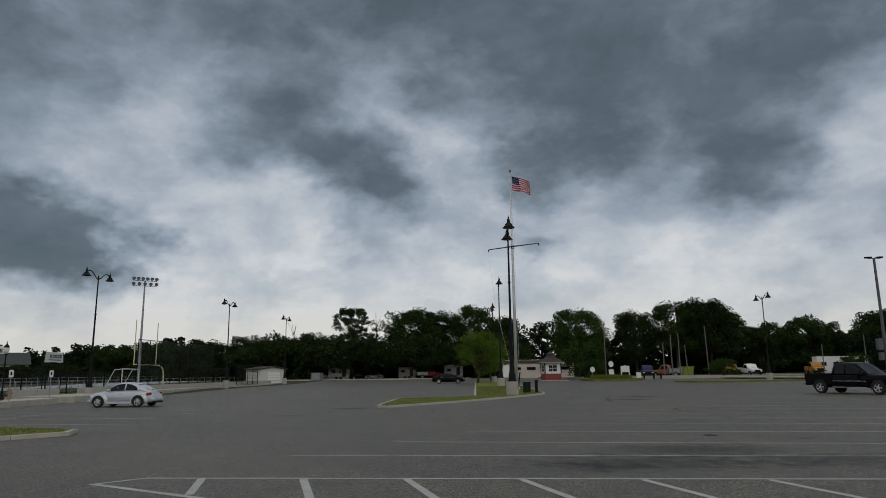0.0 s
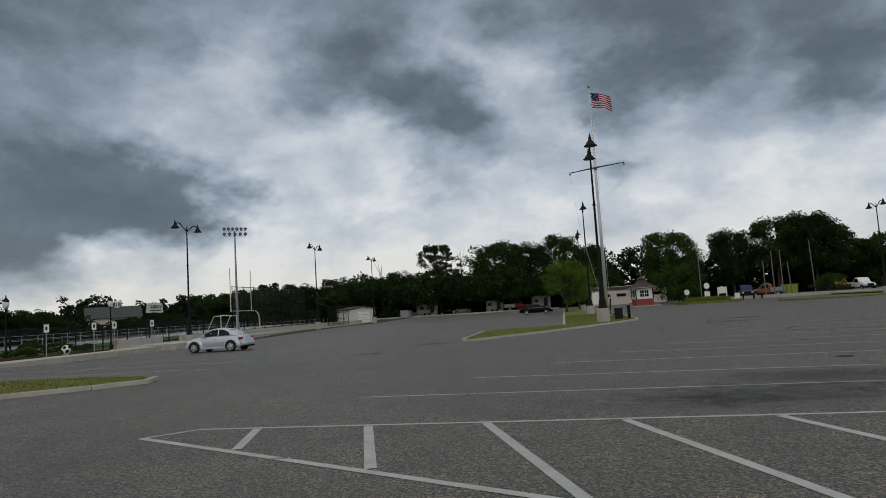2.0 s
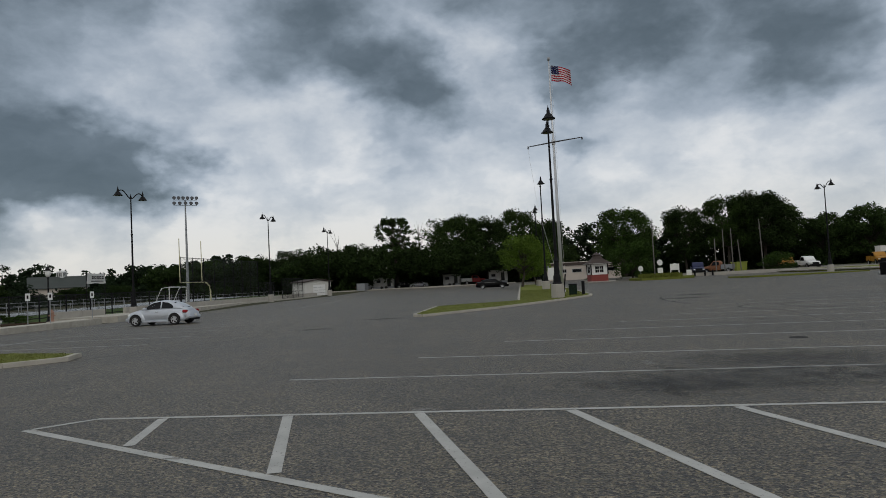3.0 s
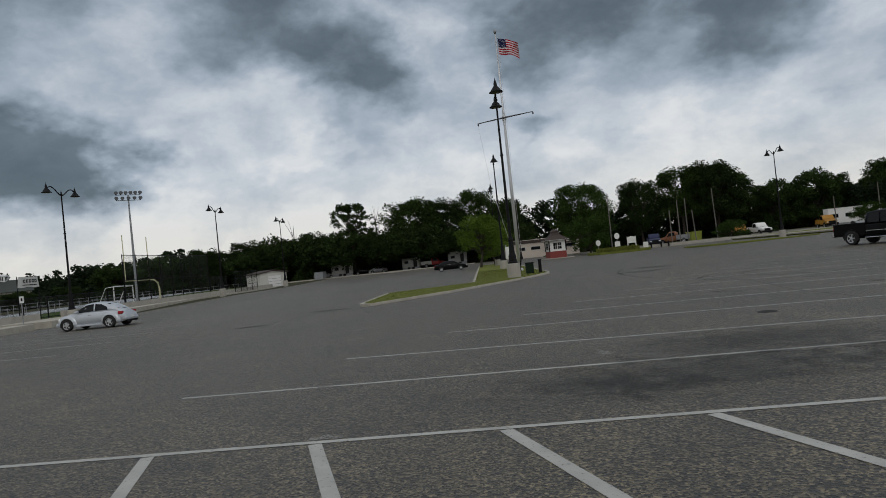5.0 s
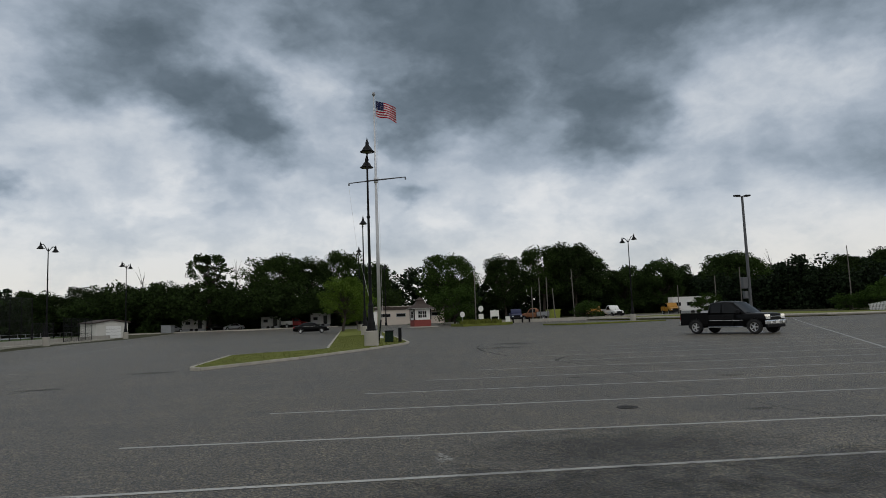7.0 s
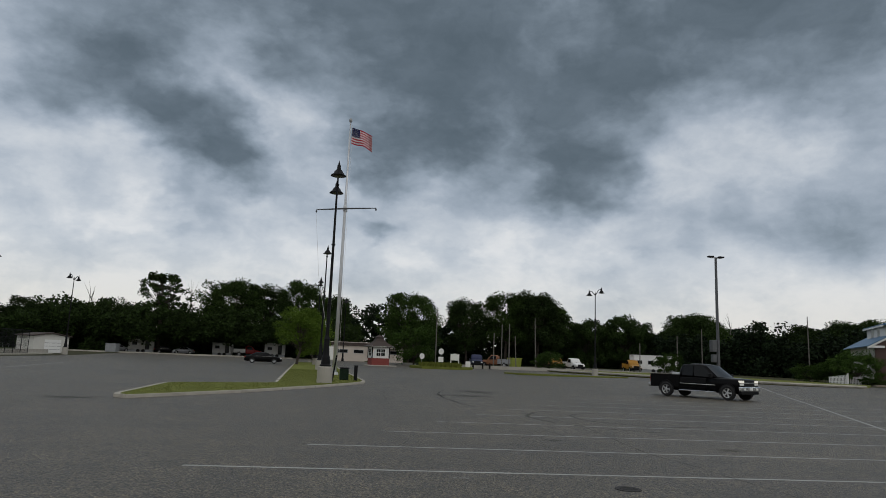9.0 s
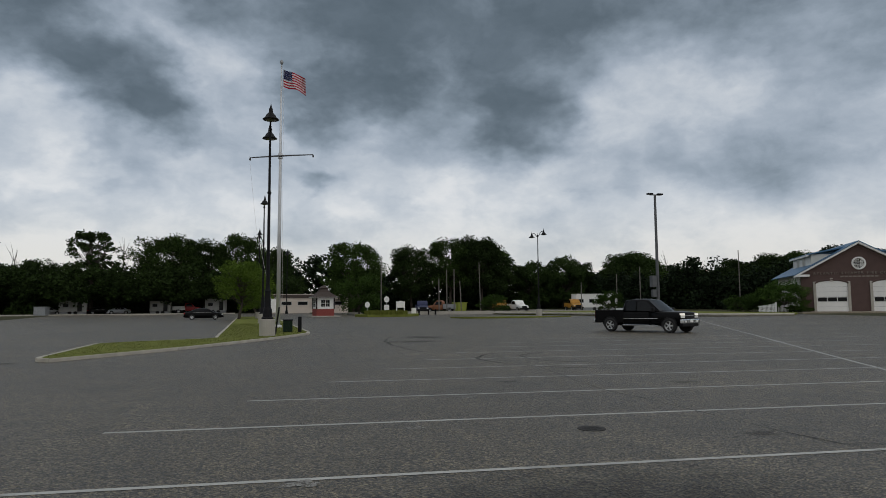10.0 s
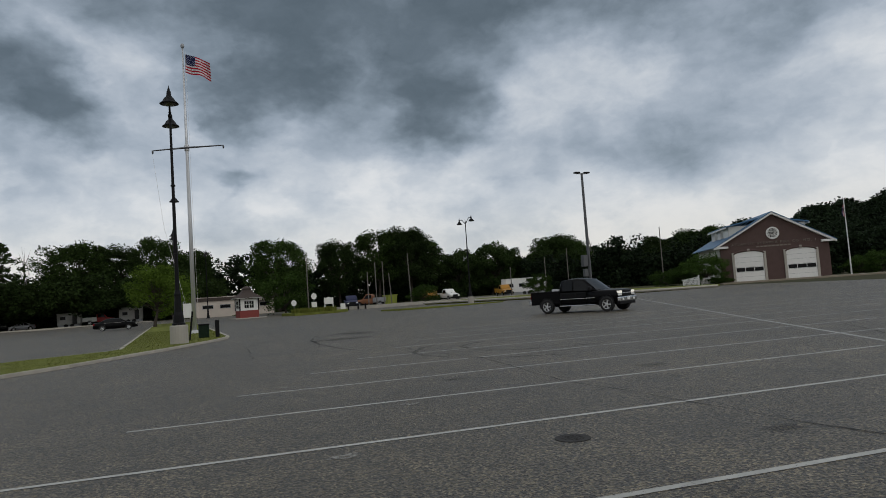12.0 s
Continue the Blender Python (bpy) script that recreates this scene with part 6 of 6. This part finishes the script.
def pole_plain(x, y, h, label, r=0.10, mat=WOOD, lean=0.0, name="utility_pole"):
    p = thing(name, pose(x, y, grade(x, y), 0, lean, 0), label, "pole")
    part("shaft", tube([(0, 0, -0.3), (0, 0, h)], [r, r * 0.7], 10), mat, p)
    return p


for x, y, h, lean in ((23.6, 108, 9.2, 0), (33.6, 108, 6.0, 0), (34.4, 106, 7.4, 0), (36.0, 107, 7.6, 0), (37.3, 107, 5.6, -3), (42.5, 112, 9.0, -1.5), (60.5, 108, 5.2, 0), (66.0, 105, 6.6, 0), (70.8, 105, 8.0, 0), (84, 95, 10.5, 0), (92, 92, 5.5, 0)):
    pole_plain(x, y, h, "weathered wooden utility pole", lean=lean)
for x in (29.2, 30.8, 32.0):
    b = thing("bollard", pose(x, 104.5, grade(x, 104.5)), "dark round bollard by the far kerb", "bollard", "bollards by the far kerb")
    part("shaft", lathe([(0.14, -0.1), (0.14, 0.85), (0.08, 0.95)], 12), BLACK, b)

DARKSTEEL = material("dark_grey_steel", (0.10, 0.105, 0.11), 0.55, metal=0.3, vary=0.2, scale=3)
tp = thing("light_mast", pose(33.8, 44.9, grade(34, 44.9)), "tall grey light mast with a flat lamp head and equipment box", "street lamp")
part("shaft", tube([(0, 0, -0.2), (0, 0, 10.35)], [0.14, 0.09], 12), DARKSTEEL, tp)
part("lamp_arm", boxes((-0.5, 0.5, -0.05, 0.05, 10.28, 10.36)), STEEL, tp)
for x in (-0.45, 0.45):
    part("lamp_head", boxes((x - 0.24, x + 0.24, -0.16, 0.16, 10.33, 10.45), bevel=0.03), BLACK, tp)
part("equipment_box", boxes((-0.62, -0.22, -0.2, 0.2, 2.9, 3.8), bevel=0.03), DARKSTEEL, tp, "dark grey equipment box")
part("equipment_box", boxes((-0.55, -0.22, -0.15, 0.15, 2.1, 2.7), bevel=0.03), DARKSTEEL, tp, "dark grey equipment box")
part("bracket", boxes((-0.32, 0.0, -0.04, 0.04, 3.1, 3.2)), STEEL, tp)
part("footing", lathe([(0.45, -0.1), (0.45, 0.25), (0.4, 0.3)], 14), CONCRETE, tp)

LIME = material("lime_paint", (0.26, 0.30, 0.05), 0.6, vary=0.15)
dp = thing("dumpster", pose(37.6, 109, grade(37, 109) + 0.1, 0, 0, 10), "lime yellow skip by the far kerb", "skip")
part("body", loft([(-0.85, 0.2, 1.7, 1.0), (0.85, 0.2, 1.7, 1.0)], lambda s: [(0.75, s[1]), (1.05, s[2])]), LIME, dp)
part("rim", boxes((-0.95, 0.95, -1.12, 1.12, 1.7, 1.82), bevel=0.02), LIME, dp)
part("skid", boxes((-0.8, 0.8, -0.6, 0.6, 0.0, 0.2)), BLACK, dp)
DEEPBLUE = material("blue_machine_paint", (0.010, 0.016, 0.06), 0.5, vary=0.2)
truck(pose(30.6, 108, grade(30, 108) + 0.1, 0, 0, -100), DEEPBLUE, "dark blue work truck by the far kerb", box_paint=DEEPBLUE)
truck(pose(34.8, 111, grade(35, 111) + 0.1, 0, 0, 150), material("orange_machine_paint", (0.22, 0.09, 0.04), 0.6, vary=0.2), "orange and grey works machine by the far kerb", box_paint=STEEL)

# bins at the island's nose
bn = thing("litter_bin", pose(4.66, 38.2, 0.112), "dark green slatted litter bin", "bin")
GREENBIN = material("green_bin_paint", (0.010, 0.022, 0.013), 0.7, vary=0.15, spec=0.15)
part("body", boxes((-0.26, 0.26, -0.25, 0.25, 0, 0.66), bevel=0.04), GREENBIN, bn)
part("lid", boxes((-0.29, 0.29, -0.28, 0.28, 0.66, 0.73), bevel=0.03), BLACK, bn)
for i in range(6):
    part("slat", boxes((-0.255 + i * 0.088, -0.195 + i * 0.088, -0.272, -0.25, 0.05, 0.64)), GREENBIN, bn)
bo = thing("bollard", pose(5.32, 37.9, 0.112), "square black metal bollard on the island's nose", "bollard")
part("shaft", boxes((-0.10, 0.10, -0.10, 0.10, -0.05, 0.84), bevel=0.02), BLACK, bo)
part("cap", boxes((-0.115, 0.115, -0.115, 0.115, 0.84, 0.88), bevel=0.015), BLACK, bo)
ps = thing("post_sign", pose(3.9, 36.2, 0.1, 0, 6, 0), "leaning dark metal post on the island", "post")
part("post", tube([(0, 0, 0), (0.03, 0, 1.45)], 0.05, 6), BLACK, ps)
n3 = thing("notice_sign", pose(4.6, 66, 0.112), "white notice panel on the island", "sign")
part("plate", boxes((-0.45, 0.45, -0.05, 0.05, 0.9, 2.2), bevel=0.02), WHITE, n3)
for x in (-0.4, 0.4):
    part("post", boxes((x - 0.05, x + 0.05, 0.05, 0.12, 0, 2.4)), STEEL, n3)

# bare dead trees
def bare_tree(x, y, h, seed):
    rng = random.Random(seed)
    t = thing("dead_tree", pose(x, y, grade(x, y)), "bare grey dead tree above the woods", "tree")
    bm = tube([(0, 0, -0.2), (0.1, 0, h * 0.5), (0.3, 0, h * 0.8)], [0.18, 0.12, 0.06], 6)
    for k in range(14):
        z = h * rng.uniform(0.4, 0.8)
        a = rng.uniform(0, 6.28)
        L = h * rng.uniform(0.15, 0.3)
        e = Vector((math.cos(a) * L * 0.45, math.sin(a) * L * 0.45, z + L))
        tube([(0.15, 0, z), Vector((0.15, 0, z)).lerp(e, 0.6) + Vector((0.1, 0, -0.1)), e], [0.06, 0.035, 0.012], 5, bm)
    part("trunk", bm, WOOD, t)


bare_tree(-23.2, 152, 15.5, 2)
bare_tree(-45.2, 158, 14.2, 5)
bare_tree(107.5, 150, 14.5, 8)

# wooded hill in the east
bm = bmesh.new()
rng = random.Random(9)


def ridge(az):
    k = (az - 30) / 35
    k = min(1.2, max(0.0, k))
    return 13 + 34 * k * k * (1.2 - 0.45 * k) + 1.8 * math.sin(az * 1.1) + 1.2 * math.sin(az * 2.7)


grid = []
for i in range(61):
    az = 24 + i * 1.0
    col = []
    for j, (d, k) in enumerate(((180, 0.0), (240, 0.35), (310, 0.85), (340, 0.96), (420, 0.8))):
        r = radians(az)
        col.append(bm.verts.new((d * math.sin(r), d * math.cos(r), ridge(az) * k - 0.5)))
    grid.append(col)
for p, q in zip(grid, grid[1:]):
    for j in range(4):
        bm.faces.new((p[j], q[j], q[j + 1], p[j + 1]))
tagged(part("hill", bm, EARTH), "wooded hillside in the east", "hill", kind="structure")
bm = []
for _ in range(6500):
    az, u = rng.uniform(25, 83), rng.random()
    d = 190 + 150 * u
    k = min(0.96, 0.35 * (d - 180) / 60 if d < 240 else 0.35 + 0.5 * (d - 240) / 70 if d < 310 else 0.85 + 0.11 * (d - 310) / 30)
    r = radians(az)
    leaves(bm, (d * math.sin(r), d * math.cos(r), ridge(az) * k + rng.uniform(0, 3.0)), rng.uniform(1.4, 2.8), 34, 0.62, 0.8, rng)
tagged(new("hill_woods", leaf_mesh("hill_woods", bm, LEAF_FAR)), "dark forest canopy on the hillside", "woods", kind="stuff")
wood_stuff("east_woods", [(74 + 1.05 * i, 134 - 1.1 * i, 4, -1, 8.5 + 1.5 * math.sin(i * 0.5)) for i in range(6, 60, 5)], "dark trees behind the firehouse", LEAF_FAR, 0.35, 90, 16)

# ---- worn asphalt: cracks, patches, stains; painted shade under the cars ----
def crack(points, width, name="crack", mat=None, seed=0, label="dark sealed crack in the asphalt"):
    rng = random.Random(seed)
    bm = bmesh.new()
    pts = [Vector((*p, 0)) for p in points]
    path = []
    for a, b in zip(pts, pts[1:]):
        n = max(2, int((b - a).length / 0.35))
        for i in range(n):
            path.append(a.lerp(b, i / n))
    row = []
    off = 0.0
    for i, c in enumerate(path):
        off = 0.75 * off + rng.uniform(-0.05, 0.05)
        d = (path[min(i + 1, len(path) - 1)] - path[max(i - 1, 0)]).normalized()
        n = Vector((-d.y, d.x, 0))
        w = width * rng.uniform(0.4, 1.3)
        c2 = c + n * off
        row.append([bm.verts.new((*(c2 + n * w * s / 2)[:2], grade(c2.x, c2.y) + 0.006)) for s in (-1, 1)])
    for p, q in zip(row, row[1:]):
        bm.faces.new((p[0], q[0], q[1], p[1]))
    return tagged(part(name, bm, mat or TAR), label, "crack", kind="structure")


crack([(-10.0, 7.2), (-9.6, 7.95), (-7.5, 12.4), (-5.9, 15.8), (-4.3, 20.2), (-3.6, 21.2)], 0.07, seed=1)
crack([(9.6, 2.6), (8.85, 4.65), (8.77, 7.0), (8.81, 9.7), (9.6, 14.5), (9.4, 22.5)], 0.026, seed=2)
crack([(8.8, 4.7), (10.2, 4.2), (14, 3.2), (24, 1.4)], 0.022, seed=3)
crack([(9.0, 13.7), (14, 14.6), (22, 14.2)], 0.035, seed=4)
crack([(-24, 13.2), (-20, 12.6), (-10, 12.2)], 0.035, seed=5)
crack([(16.5, 9.6), (19.5, 13.0), (26, 14.5)], 0.045, seed=6)
crack([(-14, 30), (-9, 22), (-7.2, 12.2)], 0.028, seed=7)
crack([(5.2, 21), (5.6, 27), (7.5, 32), (8.2, 40)], 0.03, seed=8)


def blot(x, y, rx, ry, mat, name, label, seed, lift=0.005):
    rng = random.Random(seed)
    bm = bmesh.new()
    n = 28
    c = bm.verts.new((x, y, grade(x, y) + lift))
    ring = []
    for k in range(n):
        a = 2 * math.pi * k / n
        f = 1 + 0.22 * math.sin(3 * a + seed) + 0.15 * math.sin(5 * a + 2 * seed) + rng.uniform(-0.1, 0.1)
        px, py = x + rx * f * math.cos(a), y + ry * f * math.sin(a)
        ring.append(bm.verts.new((px, py, grade(px, py) + lift)))
    for k in range(n):
        bm.faces.new((c, ring[k], ring[(k + 1) % n]))
    return tagged(part(name, bm, mat), label, "stain", kind="structure")


for i, (x, y, rx, ry) in enumerate(((0.05, 0.05, 0.22, 0.10), (2.95, 4.79, 0.22, 0.14), (4.55, 7.11, 0.22, 0.12), (6.1, 9.6, 0.2, 0.12), (4.97, 13.2, 0.18, 0.14), (-0.6, 2.74, 0.2, 0.08), (3.2, 3.4, 0.12, 0.3), (-2.0, -1.9, 0.14, 0.05))):
    blot(x, y, rx * 0.75, ry * 0.75, PATCH, "cement_patch", "small pale cement patch in the asphalt", i + 3)
# oil stains; the last two are shade painted under the parked compact and pickup
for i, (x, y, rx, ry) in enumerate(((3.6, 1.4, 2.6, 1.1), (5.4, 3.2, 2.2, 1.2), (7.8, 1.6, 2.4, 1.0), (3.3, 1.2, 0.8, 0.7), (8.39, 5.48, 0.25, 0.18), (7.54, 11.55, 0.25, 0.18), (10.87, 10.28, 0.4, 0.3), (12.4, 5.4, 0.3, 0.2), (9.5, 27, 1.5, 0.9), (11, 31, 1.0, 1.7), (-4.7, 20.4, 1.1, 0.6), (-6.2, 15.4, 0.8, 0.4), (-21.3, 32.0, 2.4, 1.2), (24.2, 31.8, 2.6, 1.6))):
    blot(x, y, rx * 1.3, ry * 1.3, OIL_AND_SHADE, "oil_and_shade_blot", "dark oil stain and painted car shade on the asphalt", i + 40, 0.0045 + 0.0004 * i)
mh = thing("manhole_cover", pose(6.66, 6.36, 0.0), "round dark iron manhole cover in the asphalt", "manhole cover")
mh.scale = (0.72, 0.72, 0.6)
IRON = material("cast_iron", (0.028, 0.026, 0.024), 0.7, metal=0.3, vary=0.2, scale=5)
part("frame", lathe([(0.195, 0.0), (0.25, 0.0), (0.245, 0.012), (0.20, 0.012)], 28), IRON, mh)
bm = lathe([(0.195, 0.0), (0.195, 0.010)], 28)
for i in range(-2, 3):
    for j in range(-2, 3):
        if i * i + j * j < 6:
            box(bm, i * 0.062 - 0.022, i * 0.062 + 0.022, j * 0.062 - 0.022, j * 0.062 + 0.022, 0.010, 0.016)
part("cover", bm, IRON, mh)


def skid(cx, cy, r, a0, a1, seed):
    pts = [(cx + r * math.cos(radians(a0 + (a1 - a0) * k / 14)), cy + r * math.sin(radians(a0 + (a1 - a0) * k / 14))) for k in range(15)]
    return crack(pts, 0.13, "skid_mark", SKID, seed, "curved dark tyre mark on the asphalt")


skid(12.6, 17.0, 2.2, 110, 300, 11)
skid(12.6, 16.6, 3.6, 130, 250, 12)
skid(30, 24, 22, 160, 190, 13)
